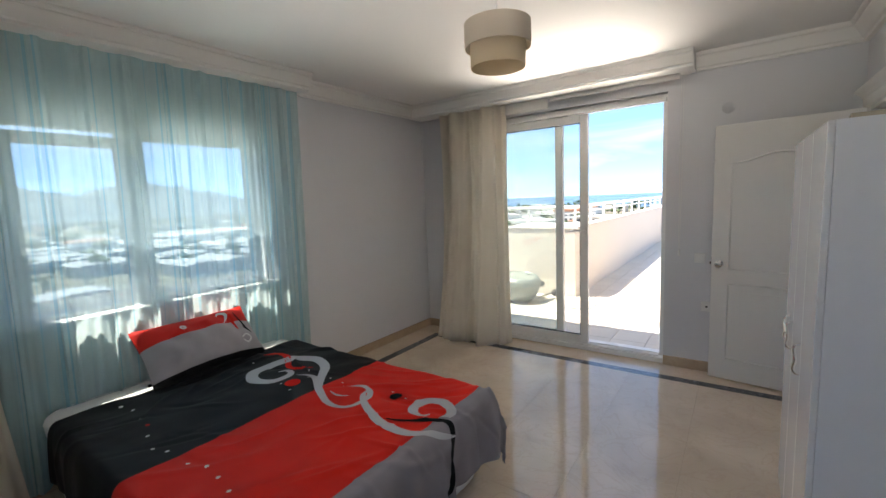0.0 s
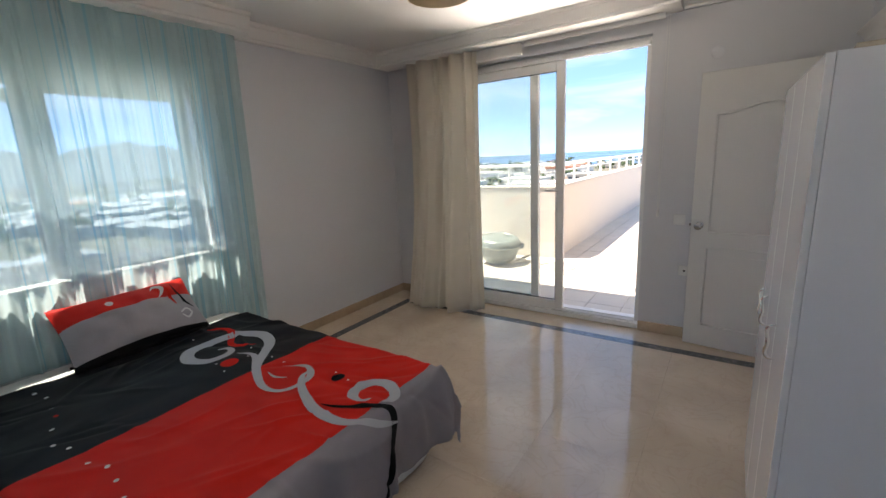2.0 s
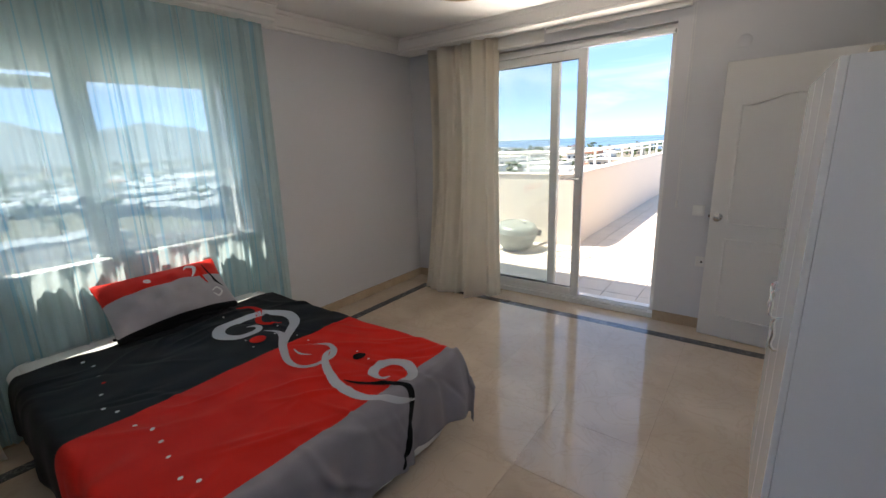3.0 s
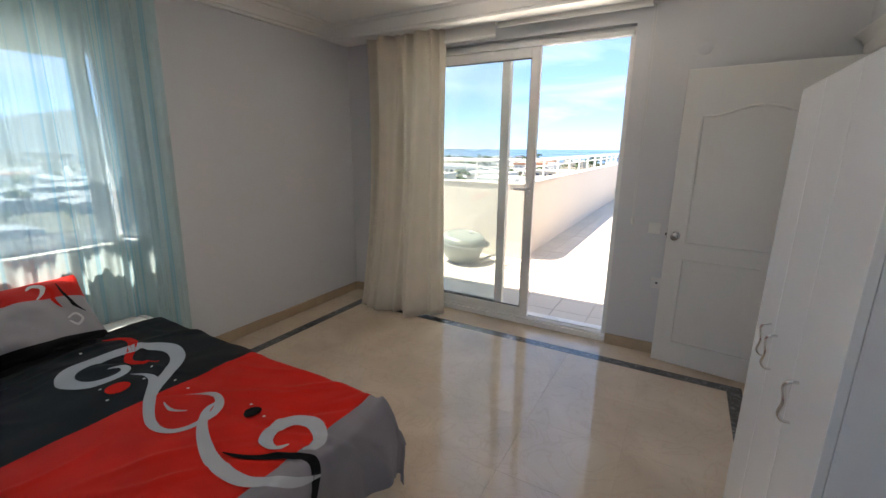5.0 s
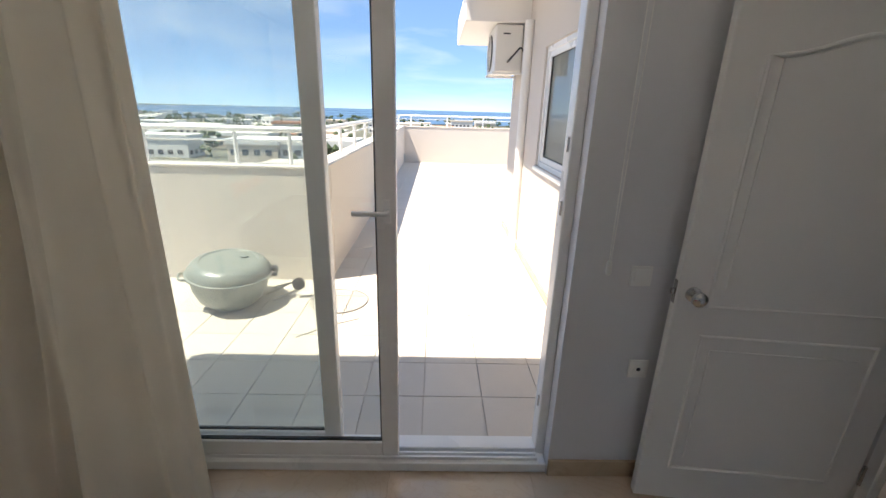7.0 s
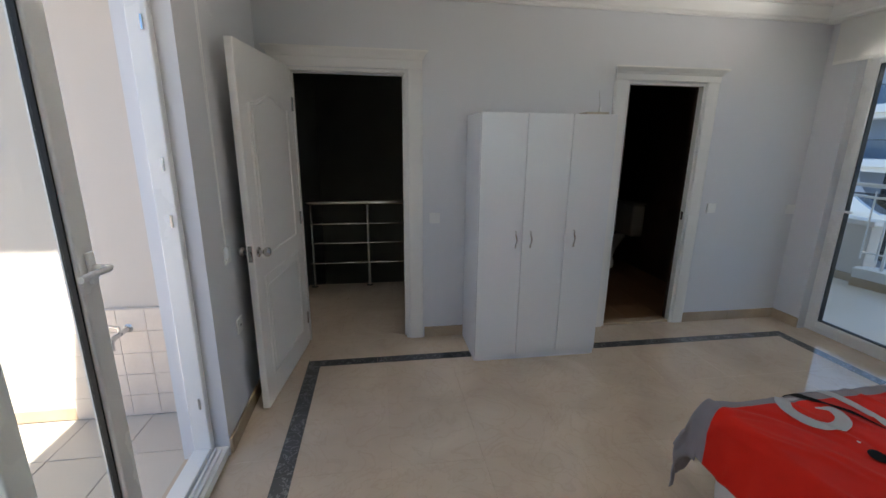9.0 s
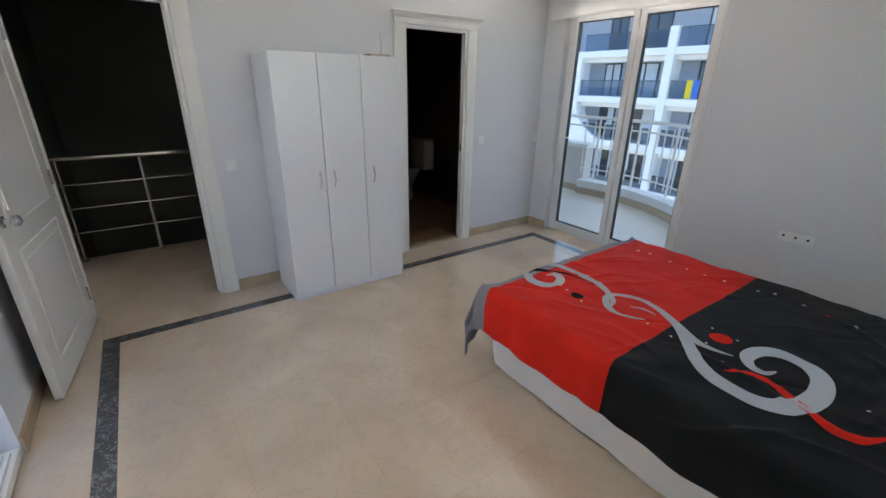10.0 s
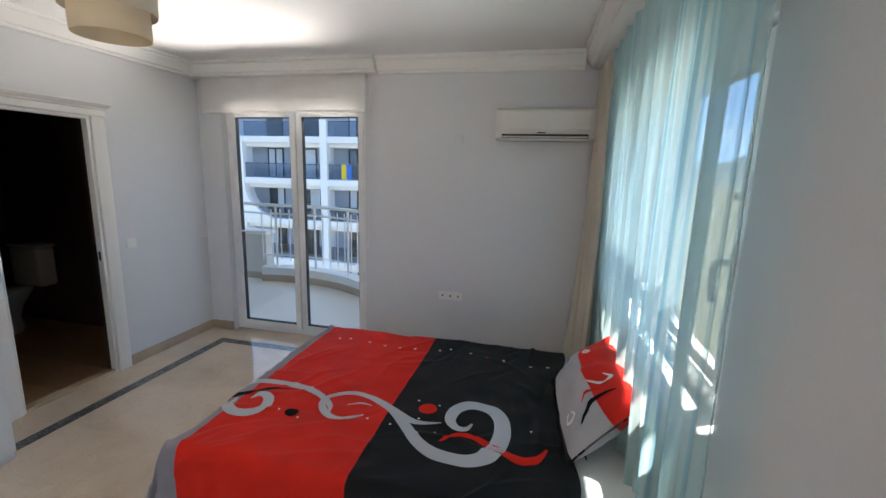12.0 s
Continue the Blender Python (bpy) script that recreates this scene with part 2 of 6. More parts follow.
def print_mat(name, bands, axis=0):
    """Cotton printed in bands: (start along the cloth, colour), from its UV."""
    m = bpy.data.materials.new(name)
    m.use_nodes = True
    nt, nd = m.node_tree, m.node_tree.nodes
    p = nd["Principled BSDF"]
    uv, sep, rp = nd.new("ShaderNodeUVMap"), nd.new("ShaderNodeSeparateXYZ"), nd.new("ShaderNodeValToRGB")
    uv.uv_map = "UVMap"
    nt.links.new(uv.outputs[0], sep.inputs[0])
    nt.links.new(sep.outputs[axis], rp.inputs[0])
    rp.color_ramp.interpolation = "CONSTANT"
    e = rp.color_ramp.elements
    e[0].position, e[0].color = 0, (*bands[0][1], 1)
    e[1].position, e[1].color = bands[1][0], (*bands[1][1], 1)
    for pos, c in bands[2:]:
        e.new(pos).color = (*c, 1)
    co, n1, n2 = nd.new("ShaderNodeTexCoord"), nd.new("ShaderNodeTexNoise"), nd.new("ShaderNodeTexNoise")
    n1.inputs["Scale"].default_value, n1.inputs["Detail"].default_value, n2.inputs["Scale"].default_value = 6, 5, 700
    for n in (n1, n2):
        nt.links.new(co.outputs["Object"], n.inputs["Vector"])
    mr, hsv = nd.new("ShaderNodeMapRange"), nd.new("ShaderNodeHueSaturation")
    mr.inputs[3].default_value, mr.inputs[4].default_value = 0.82, 1.12
    nt.links.new(n1.outputs[0], mr.inputs[0])
    nt.links.new(mr.outputs[0], hsv.inputs["Value"])
    nt.links.new(rp.outputs[0], hsv.inputs["Color"])
    nt.links.new(hsv.outputs[0], p.inputs["Base Color"])
    p.inputs["Roughness"].default_value = 0.66
    p.inputs["Sheen Weight"].default_value = 0.02
    p.inputs["Specular IOR Level"].default_value = 0.18
    crease = nd.new("ShaderNodeTexNoise")
    crease.noise_type = "RIDGED_MULTIFRACTAL"
    crease.inputs["Scale"].default_value, crease.inputs["Detail"].default_value, crease.inputs["Distortion"].default_value = 3.4, 3, 0.7
    nt.links.new(co.outputs["Object"], crease.inputs["Vector"])
    b0 = nd.new("ShaderNodeBump")
    b0.inputs["Strength"].default_value, b0.inputs["Distance"].default_value = 0.9, 0.02
    nt.links.new(crease.outputs[0], b0.inputs["Height"])
    b = nd.new("ShaderNodeBump")
    b.inputs["Strength"].default_value, b.inputs["Distance"].default_value = 0.2, 0.001
    nt.links.new(n2.outputs[0], b.inputs["Height"])
    nt.links.new(b0.outputs[0], b.inputs["Normal"])
    nt.links.new(b.outputs[0], p.inputs["Normal"])
    return m


PAINT = mat("lilac_grey_wall_paint", (0.685, 0.69, 0.71), 0.6, var=0.02, scale=1.3, fine=180, bump=0.06)
CEIL = mat("white_ceiling_paint", (0.84, 0.83, 0.81), 0.75, var=0.02, scale=1.0, fine=120, bump=0.05)
TRIM = mat("white_moulding_paint", (0.84, 0.83, 0.80), 0.42, var=0.02, scale=2, fine=90, bump=0.04)
DOORWHITE = mat("white_door_lacquer", (0.80, 0.785, 0.755), 0.33, var=0.02, scale=2, fine=140, bump=0.05)
UPVC = mat("white_window_plastic", (0.82, 0.82, 0.81), 0.28, var=0.015, scale=2, fine=60, bump=0.02)
GASKET = mat("black_rubber_gasket", (0.02, 0.02, 0.02), 0.6, var=0.05)
LACQUER = mat("white_gloss_cabinet_foil", (0.80, 0.805, 0.82), 0.10, var=0.012, scale=1.5, fine=30, bump=0.012, spec=0.6)
CARCASS = mat("white_cabinet_board", (0.76, 0.77, 0.80), 0.35, var=0.015, scale=2, fine=60, bump=0.02)
CHROME = mat("brushed_chrome", (0.62, 0.61, 0.59), 0.22, 1.0, var=0.05, scale=20, bump=0.02)
STEEL = mat("polished_steel_tube", (0.66, 0.65, 0.63), 0.16, 1.0, var=0.04, scale=15, bump=0.01)
PLASTIC = mat("white_switch_plastic", (0.80, 0.80, 0.78), 0.35, var=0.02, bump=0.01)
DARKP = mat("dark_plastic", (0.03, 0.03, 0.032), 0.4, var=0.05, bump=0.02)
ACWHITE = mat("aged_white_appliance_plastic", (0.76, 0.74, 0.69), 0.4, var=0.03, scale=2, bump=0.02)
TILE = marble("beige_polished_marble", (0.65, 0.54, 0.425), (0.40, 0.26, 0.17), 0.07, 0.012, 2.2, 0.17)
BAND = marble("dark_grey_marble", (0.085, 0.088, 0.09), (0.36, 0.36, 0.36), 0.10, 0.35, 6.0, 0.55)
SKIRT = marble("tan_marble_skirting", (0.50, 0.39, 0.275), (0.36, 0.26, 0.17), 0.16, 0.05, 3.0, 0.3)
JOINT = mat("stone_joint", (0.54, 0.445, 0.345), 0.6, var=0.1)
EXT = mat("cream_render", (0.63, 0.575, 0.515), 0.85, var=0.035, scale=0.9, fine=220, bump=0.25)
EXTW = mat("white_render", (0.82, 0.80, 0.77), 0.85, var=0.03, scale=0.9, fine=220, bump=0.2)
TTILE = mat("cream_terrace_tile", (0.55, 0.505, 0.45), 0.45, var=0.05, scale=5, fine=90, bump=0.08, piece=0.035)
TJOINT = mat("terrace_grout", (0.50, 0.45, 0.40), 0.9, var=0.08)
PINKTILE = mat("pinkish_wall_tile", (0.76, 0.66, 0.57), 0.3, var=0.07, scale=14, fine=70, bump=0.05, piece=0.05)
ALU = mat("white_painted_rail", (0.82, 0.82, 0.82), 0.35, var=0.02)
PANE = glass_mat("clear_door_glass", (0.97, 0.98, 0.97))
# the film gives this door its pale veil of reflected light
HAZY = glass_mat("veiled_terrace_door_glass", (0.89, 0.935, 0.91), veil_share=0.09)
BALUS = glass_mat("grey_tinted_glass", (0.60, 0.65, 0.71))
DRAPE = cloth_mat("cream_drape_cloth", (0.91, 0.85, 0.76), 0.5)
SHEER = cloth_mat("aqua_sheer_voile", (0.70, 0.895, 0.91), 0.6, stripes=(0.36, 0.61, 0.70), sheer=0.39, fold=0.05)
BLIND = cloth_mat("white_roller_blind_cloth", (0.82, 0.81, 0.78), 0.25)
SHADE = cloth_mat("beige_lamp_shade_cloth", (0.72, 0.65, 0.55), 0.4)
SHADE_IN = cloth_mat("pale_lamp_shade_cloth", (0.80, 0.70, 0.54), 0.5)
SHEET = mat("white_cotton_sheet", (0.82, 0.81, 0.80), 0.85, var=0.03, scale=4, fine=500, bump=0.15)
DUVET = print_mat("black_red_grey_printed_cotton", [(0, (0.008, 0.0088, 0.011)), (0.4157, (0.68, 0.018, 0.009)), (0.7945, (0.27, 0.255, 0.285))])
PILLOW = print_mat("red_and_grey_printed_cotton", [(0, (0.008, 0.008, 0.009)), (0.08, (0.42, 0.405, 0.43)), (0.62, (0.66, 0.02, 0.012))], 1)
INK_GREY = mat("pale_grey_print", (0.46, 0.48, 0.52), 0.8, var=0.05, fine=600, bump=0.1)
INK_RED = mat("red_print", (0.68, 0.018, 0.009), 0.8, var=0.05, fine=600, bump=0.1, spec=0.15)
INK_BLACK = mat("black_print", (0.007, 0.007, 0.008), 0.8, var=0.05, fine=600, bump=0.1, spec=0.15)
INK_WHITE = mat("white_print", (0.72, 0.72, 0.72), 0.8, var=0.03, fine=600, bump=0.1)
BROWN = mat("dark_brown_bathroom_tile", (0.055, 0.032, 0.022), 0.3, var=0.2, scale=6, bump=0.05, piece=0.1)
BATHFLOOR = mat("brown_bathroom_floor_tile", (0.25, 0.13, 0.06), 0.35, var=0.2, scale=7, bump=0.05, piece=0.08)
CERAMIC = mat("white_sanitary_ceramic", (0.52, 0.50, 0.475), 0.12, var=0.01)
# olive, darkened so that the hall's shade is part of the colour
HALLSHADE = mat("olive_hall_with_shade", (0.17, 0.175, 0.15), 0.7, var=0.06, scale=2)
GRILL = mat("grey_green_enamel", (0.20, 0.225, 0.21), 0.35, var=0.15, scale=9, bump=0.05)
WIRE = mat("galvanised_wire", (0.45, 0.45, 0.44), 0.4, 1.0, var=0.1)
PRINT2 = mat("dark_blue_printed_cotton", (0.03, 0.04, 0.075), 0.8, var=0.2, scale=5)
BLUE2 = mat("steel_blue_print", (0.16, 0.27, 0.42), 0.8, var=0.2, scale=6)

# ---- mesh helpers ----
def thing(name, label, category, m=None, group="", kind=""):
    ob = new(name)
    ob.empty_display_size = 0.1
    ob.matrix_world = m or Matrix()
    return tagged(ob, label, category, group, kind)


def mesh_of(name, bm, mats, smooth=False):
    bmesh.ops.recalc_face_normals(bm, faces=bm.faces)
    me = bpy.data.meshes.new(name)
    bm.to_mesh(me)
    bm.free()
    for m in mats if isinstance(mats, (list, tuple)) else [mats]:
        me.materials.append(m)
    if smooth:
        me.polygons.foreach_set("use_smooth", [True] * len(me.polygons))
        me.set_sharp_from_angle(angle=radians(smooth if smooth > 1 else 40))
    return me


def part(name, bm, mats, parent, label="", smooth=False, m=None):
    ob = new(name, mesh_of(name, bm, mats, smooth))
    ob.parent = parent
    if m:
        ob.matrix_basis = m
    return tagged(ob, label)


def solo(name, bm, mats, label, category, smooth=False, kind="", group="", m=None):
    ob = new(name, mesh_of(name, bm, mats, smooth))
    if m:
        ob.matrix_world = m
    return tagged(ob, label, category, group, kind)


def bx(bm, a, b, bev=0.0, seg=2, mi=0):
    """A box from corner a to corner b, its edges rounded by bev."""
    vs = [bm.verts.new((x, y, z)) for x in (a[0], b[0]) for y in (a[1], b[1]) for z in (a[2], b[2])]
    fs = [bm.faces.new([vs[i] for i in q]) for q in ((0, 1, 3, 2), (4, 6, 7, 5), (0, 4, 5, 1), (2, 3, 7, 6), (0, 2, 6, 4), (1, 5, 7, 3))]
    for f in fs:
        f.material_index = mi
    if bev:
        es = list({e for f in fs for e in f.edges})
        bmesh.ops.bevel(bm, geom=es, offset=bev, segments=seg, affect="EDGES", profile=0.5)
    return bm


def box(a, b, bev=0.0, seg=2):
    return bx(bmesh.new(), a, b, bev, seg)


def tube(bm, pts, r, seg=10, closed=False, flat=1.0):
    """A round bar along pts; r may be one radius or one a point."""
    pts = [Vector(p) for p in pts]
    n = len(pts)
    rs = r if isinstance(r, (list, tuple)) else [r] * n
    rings, up = [], None
    for i, p in enumerate(pts):
        a, b = pts[i - 1] if (i or closed) else pts[0], pts[(i + 1) % n] if (i < n - 1 or closed) else pts[-1]
        d = (b - a).normalized()
        if up is None:
            up = d.orthogonal().normalized()
        up = (up - d * up.dot(d)).normalized()
        side = d.cross(up)
        rings.append([bm.verts.new(p + (up * math.cos(t) * flat + side * math.sin(t)) * rs[i]) for t in (2 * math.pi * k / seg for k in range(seg))])
    for i in range(n if closed else n - 1):
        a, b = rings[i], rings[(i + 1) % n]
        for k in range(seg):
            bm.faces.new((a[k], a[(k + 1) % seg], b[(k + 1) % seg], b[k]))
    if not closed:
        bm.faces.new(rings[0][::-1])
        bm.faces.new(rings[-1])
    return bm


def rod(p, q, r, seg=10):
    return tube(bmesh.new(), [p, q], r, seg)


def lathe(bm, profile, at=(0, 0, 0), seg=32, turn=None, squash=(1, 1)):
    """A turned shape from (radius, height) pairs about z, moved to at; turn: a matrix before that."""
    at, rings = Vector(at), []
    for r, z in profile:
        ring = []
        for k in range(seg):
            t = 2 * math.pi * k / seg
            v = Vector((max(r, 1e-4) * math.cos(t) * squash[0], max(r, 1e-4) * math.sin(t) * squash[1], z))
            ring.append(bm.verts.new(at + (turn @ v if turn else v)))
        rings.append(ring)
    for a, b in zip(rings, rings[1:]):
        for k in range(seg):
            bm.faces.new((a[k], a[(k + 1) % seg], b[(k + 1) % seg], b[k]))
    bm.faces.new(rings[0][::-1])
    bm.faces.new(rings[-1])
    return bm


def prism(bm, poly, a, b, axis):
    """A polygon in the two other axes, drawn out along axis from a to b. a and b may be functions of the polygon's point."""
    def put(p, s):
        q = list(p)
        q.insert(axis, s(p) if callable(s) else s)
        return bm.verts.new(q)
    lo, hi = [put(p, a) for p in poly], [put(p, b) for p in poly]
    n = len(poly)
    for i in range(n):
        bm.faces.new((lo[i], lo[(i + 1) % n], hi[(i + 1) % n], hi[i]))
    bm.faces.new(lo[::-1])
    bm.faces.new(hi)
    return bm


def wall(axis, d0, d1, u0, u1, z0, z1, holes=()):
    """A wall between d0 and d1 along axis (0: x, 1: y), from u0 to u1, with openings (ua, ub, za, zb) right through.
    Faces that look towards d0 get material 0, towards d1 material 1, the rest material 2."""
    bm = bmesh.new()
    us = sorted({u0, u1, *[h[i] for h in holes for i in (0, 1)]})
    zs = sorted({z0, z1, *[h[i] for h in holes for i in (2, 3)]})
    def solid(i, j):
        if not (0 <= i < len(us) - 1 and 0 <= j < len(zs) - 1):
            return False
        u, z = (us[i] + us[i + 1]) / 2, (zs[j] + zs[j + 1]) / 2
        return not any(h[0] < u < h[1] and h[2] < z < h[3] for h in holes)
    cache = {}
    def vert(d, u, z):
        key = (d, u, z)
        if key not in cache:
            cache[key] = bm.verts.new((d, u, z) if axis == 0 else (u, d, z))
        return cache[key]
    def quad(pts, mi):
        bm.faces.new([vert(*p) for p in pts]).material_index = mi
    for i in range(len(us) - 1):
        for j in range(len(zs) - 1):
            if not solid(i, j):
                continue
            a, b, c, d = us[i], us[i + 1], zs[j], zs[j + 1]
            quad([(d0, a, c), (d0, b, c), (d0, b, d), (d0, a, d)], 0)
            quad([(d1, a, c), (d1, b, c), (d1, b, d), (d1, a, d)], 1)
            for di, dj, p in ((-1, 0, ((a, c), (a, d))), (1, 0, ((b, c), (b, d))), (0, -1, ((a, c), (b, c))), (0, 1, ((a, d), (b, d)))):
                if not solid(i + di, j + dj):
                    quad([(d0, *p[0]), (d0, *p[1]), (d1, *p[1]), (d1, *p[0])], 2)
    return bm


def spline(pts, n=8, closed=False):
    """A smooth line through pts."""
    pts = [Vector(p) for p in pts]
    m, out = len(pts), []
    for i in range(m if closed else m - 1):
        p0, p1, p2, p3 = (pts[(i + k) % m] if closed else pts[min(max(i + k, 0), m - 1)] for k in (-1, 0, 1, 2))
        for k in range(n):
            t = k / n
            out.append(0.5 * (2 * p1 + (p2 - p0) * t + (2 * p0 - 5 * p1 + 4 * p2 - p3) * t * t + (3 * p1 - p0 - 3 * p2 + p3) * t ** 3))
    return out if closed else out + [pts[-1]]


def sheet(f, us, vs, uvf=None):
    """A cloth: f(u, v) gives its points over the grid us by vs; the grid's share becomes its UV."""
    bm = bmesh.new()
    grid = [[bm.verts.new(f(u, v)) for v in vs] for u in us]
    layer = bm.loops.layers.uv.new("UVMap")
    for i in range(len(us) - 1):
        for j in range(len(vs) - 1):
            fc = bm.faces.new((grid[i][j], grid[i + 1][j], grid[i + 1][j + 1], grid[i][j + 1]))
            for lp, (p, q) in zip(fc.loops, ((i, j), (i + 1, j), (i + 1, j + 1), (i, j + 1))):
                lp[layer].uv = uvf(us[p], vs[q]) if uvf else ((us[p] - us[0]) / (us[-1] - us[0]), (vs[q] - vs[0]) / (vs[-1] - vs[0]))
    return bm


def span(a, b, n):
    return [a + (b - a) * i / n for i in range(n + 1)]


def thicken(ob, t):
    s = ob.modifiers.new("thickness", "SOLIDIFY")
    up = sum((p.normal * p.area for p in ob.data.polygons), Vector())
    s.thickness, s.offset = t, -1 if up.z >= 0 else 1
    s.material_offset = s.material_offset_rim = len(ob.data.materials) - 1
    return ob


def drape_fold(s, seed, k):
    return 0.55 * math.sin(k * s + seed) + 0.3 * math.sin(2.3 * k * s + 1.7 * seed) + 0.15 * math.sin(4.9 * k * s + 2.9 * seed)


# room: west wall at x = 0, south wall at y = S, north wall at y = N, east wall at x = E
E_, N_, S_, H_ = 3.81, 4.20, -0.185, 2.61

# ---- shell of the bedroom ----
def setting(name, bm, mats, label, category, smooth=False):
    return solo(name, bm, mats, label, category, smooth, kind="structure")


DOOR_N = (0.645, 2.615, -0.02, 2.37)     # terrace door opening
WIN_W = (0.56, 2.14, 0.95, 2.34)       # window opening
DOOR_S = (2.08, 3.56, -0.02, 2.24)       # balcony door opening
HALL = (3.20, 4.014, -0.02, 2.033)
BATH = (0.859, 1.525, -0.02, 2.012)
wall_north = setting("wall_north", wall(1, N_, N_ + 0.22, -0.22, E_ + 0.19, -0.02, 2.80, [DOOR_N]), [PAINT, EXT, PAINT], "lilac-grey painted wall with the wide terrace door opening", "wall")
wall_west = setting("wall_west", wall(0, -0.22, 0.0, S_, N_, -0.02, 2.80, [WIN_W]), [EXT, PAINT, PAINT], "lilac-grey painted wall with the window behind aqua curtains", "wall")
wall_south = setting("wall_south", wall(1, S_ - 0.22, S_, -0.22, E_ + 0.19, -0.02, 2.80, [DOOR_S]), [EXT, PAINT, PAINT], "lilac-grey painted wall with the balcony door opening", "wall")
wall_east = setting("wall_east", wall(0, E_, E_ + 0.08, S_, N_, -0.02, 2.62, [HALL, BATH]), [PAINT, HALLSHADE, PAINT], "blue-grey painted wall with two cased doorways", "wall")
ceiling = setting("ceiling", box((-0.2, S_ - 0.2, H_), (E_ + 0.19, N_ + 0.2, H_ + 0.12)), CEIL, "plain white painted bedroom ceiling", "ceiling")
# slabs out of view; overhangs set to shade bed, balcony and wing wall
roof_slab = setting("roof_slab", box((-0.70, -0.62, 2.80), (2.30, 4.67, 3.0), 0.01), EXTW, "white rendered flat roof slab, unseen, its eave sized to block sun", "roof")
roof_south = setting("roof_south", box((-1.6, -3.3, 2.80), (6.4, -0.625, 3.0), 0.01), EXTW, "white rendered slab over the balcony, unseen, sized to shade it", "roof")
roof_east = setting("roof_east", box((2.305, -0.62, 2.80), (7.6, 8.2, 3.0), 0.01), EXTW, "white rendered roof slab over the wing, unseen, sized to shade its wall", "roof")

# cornice and curtain pelmets
def crown(depth, height):
    """Moulding section: (out from the wall, height)."""
    return [(0, -height), (0.25 * depth, -height), (0.28 * depth, -0.86 * height), (0.42 * depth, -0.80 * height), (0.52 * depth, -0.62 * height), (0.70 * depth, -0.42 * height),
            (0.80 * depth, -0.30 * height), (0.80 * depth, -0.22 * height), (0.93 * depth, -0.20 * height), (depth, -0.10 * height), (depth, 0), (0, 0)]


def cornice(name, axis, wall_at, out, a, b, ea=0, eb=0, depth=0.115, height=0.125, base=0.0):
    """Crown moulding under the ceiling along axis (0: x, 1: y); ea, eb: 1 mitres an end inwards, -1 outwards."""
    sec = crown(depth, height)
    if base:
        sec = [(0, -height - 0.01), (base, -height - 0.01)] + [(base + p, z) for p, z in sec[1:-1]] + [(0, 0)]
    poly = [(wall_at + out * p, H_ + z) for p, z in sec]
    lo = lambda q: a + ea * abs(q[0] - wall_at)
    hi = lambda q: b - eb * abs(q[0] - wall_at)
    return setting(name, prism(bmesh.new(), poly, lo, hi, axis), TRIM, "white plaster crown moulding under the ceiling", "moulding", smooth=25)


cornice("trim_pelmet_north", 0, N_, -1, 0.0, 2.815, 0, 0, 0.09, 0.12, base=0.20)
cornice("trim_cornice_north", 0, N_, -1, 2.817, E_, 0, 1)
cornice("trim_cornice_east", 1, E_, -1, S_, N_, 1, 1)
cornice("trim_pelmet_south", 0, S_, 1, 1.95, E_, 0, 0, 0.10, 0.12, base=0.07)
cornice("trim_cornice_south", 0, S_, 1, 0.27, 1.948, 0, 0)
cornice("trim_pelmet_west", 1, 0.0, 1, S_, 2.435, 0, 0, 0.09, 0.12, base=0.19)
cornice("trim_cornice_west", 1, 0.0, 1, 2.437, N_ - 0.20, 0, 0)

# skirting of tan marble, in lengths
def skirting(name, axis, at, out, a, b):
    ob = setting(name, wall(1 - axis, min(at, at + out * 0.004), max(at, at + out * 0.004), a, b, 0.002, 0.083), JOINT, "tan marble skirting along the painted wall", "skirting")
    n = max(1, round((b - a) / 0.6))
    for i in range(n):
        u0, u1 = a + (b - a) * i / n + 0.0008, a + (b - a) * (i + 1) / n - 0.0008
        lo, hi = sorted((at + out * 0.003, at + out * 0.016))
        bm = box((u0, lo, 0.0015), (u1, hi, 0.087), 0.002, 1) if axis == 0 else box((lo, u0, 0.0015), (hi, u1, 0.087), 0.002, 1)
        part("skirting_stone", bm, SKIRT, ob)
    return ob


skirting("baseboard_west", 1, 0.0, 1, S_ + 0.02, N_ - 0.02)
skirting("baseboard_north_a", 0, N_, -1, 0.0, 0.645)
skirting("baseboard_north_b", 0, N_, -1, 2.615, E_)
skirting("baseboard_south_a", 0, S_, 1, 0.0, 2.08)
skirting("baseboard_south_b", 0, S_, 1, 3.56, E_)
skirting("baseboard_east_a", 1, E_, -1, S_ + 0.02, 0.77)
skirting("baseboard_east_b", 1, E_, -1, 1.605, 3.08)

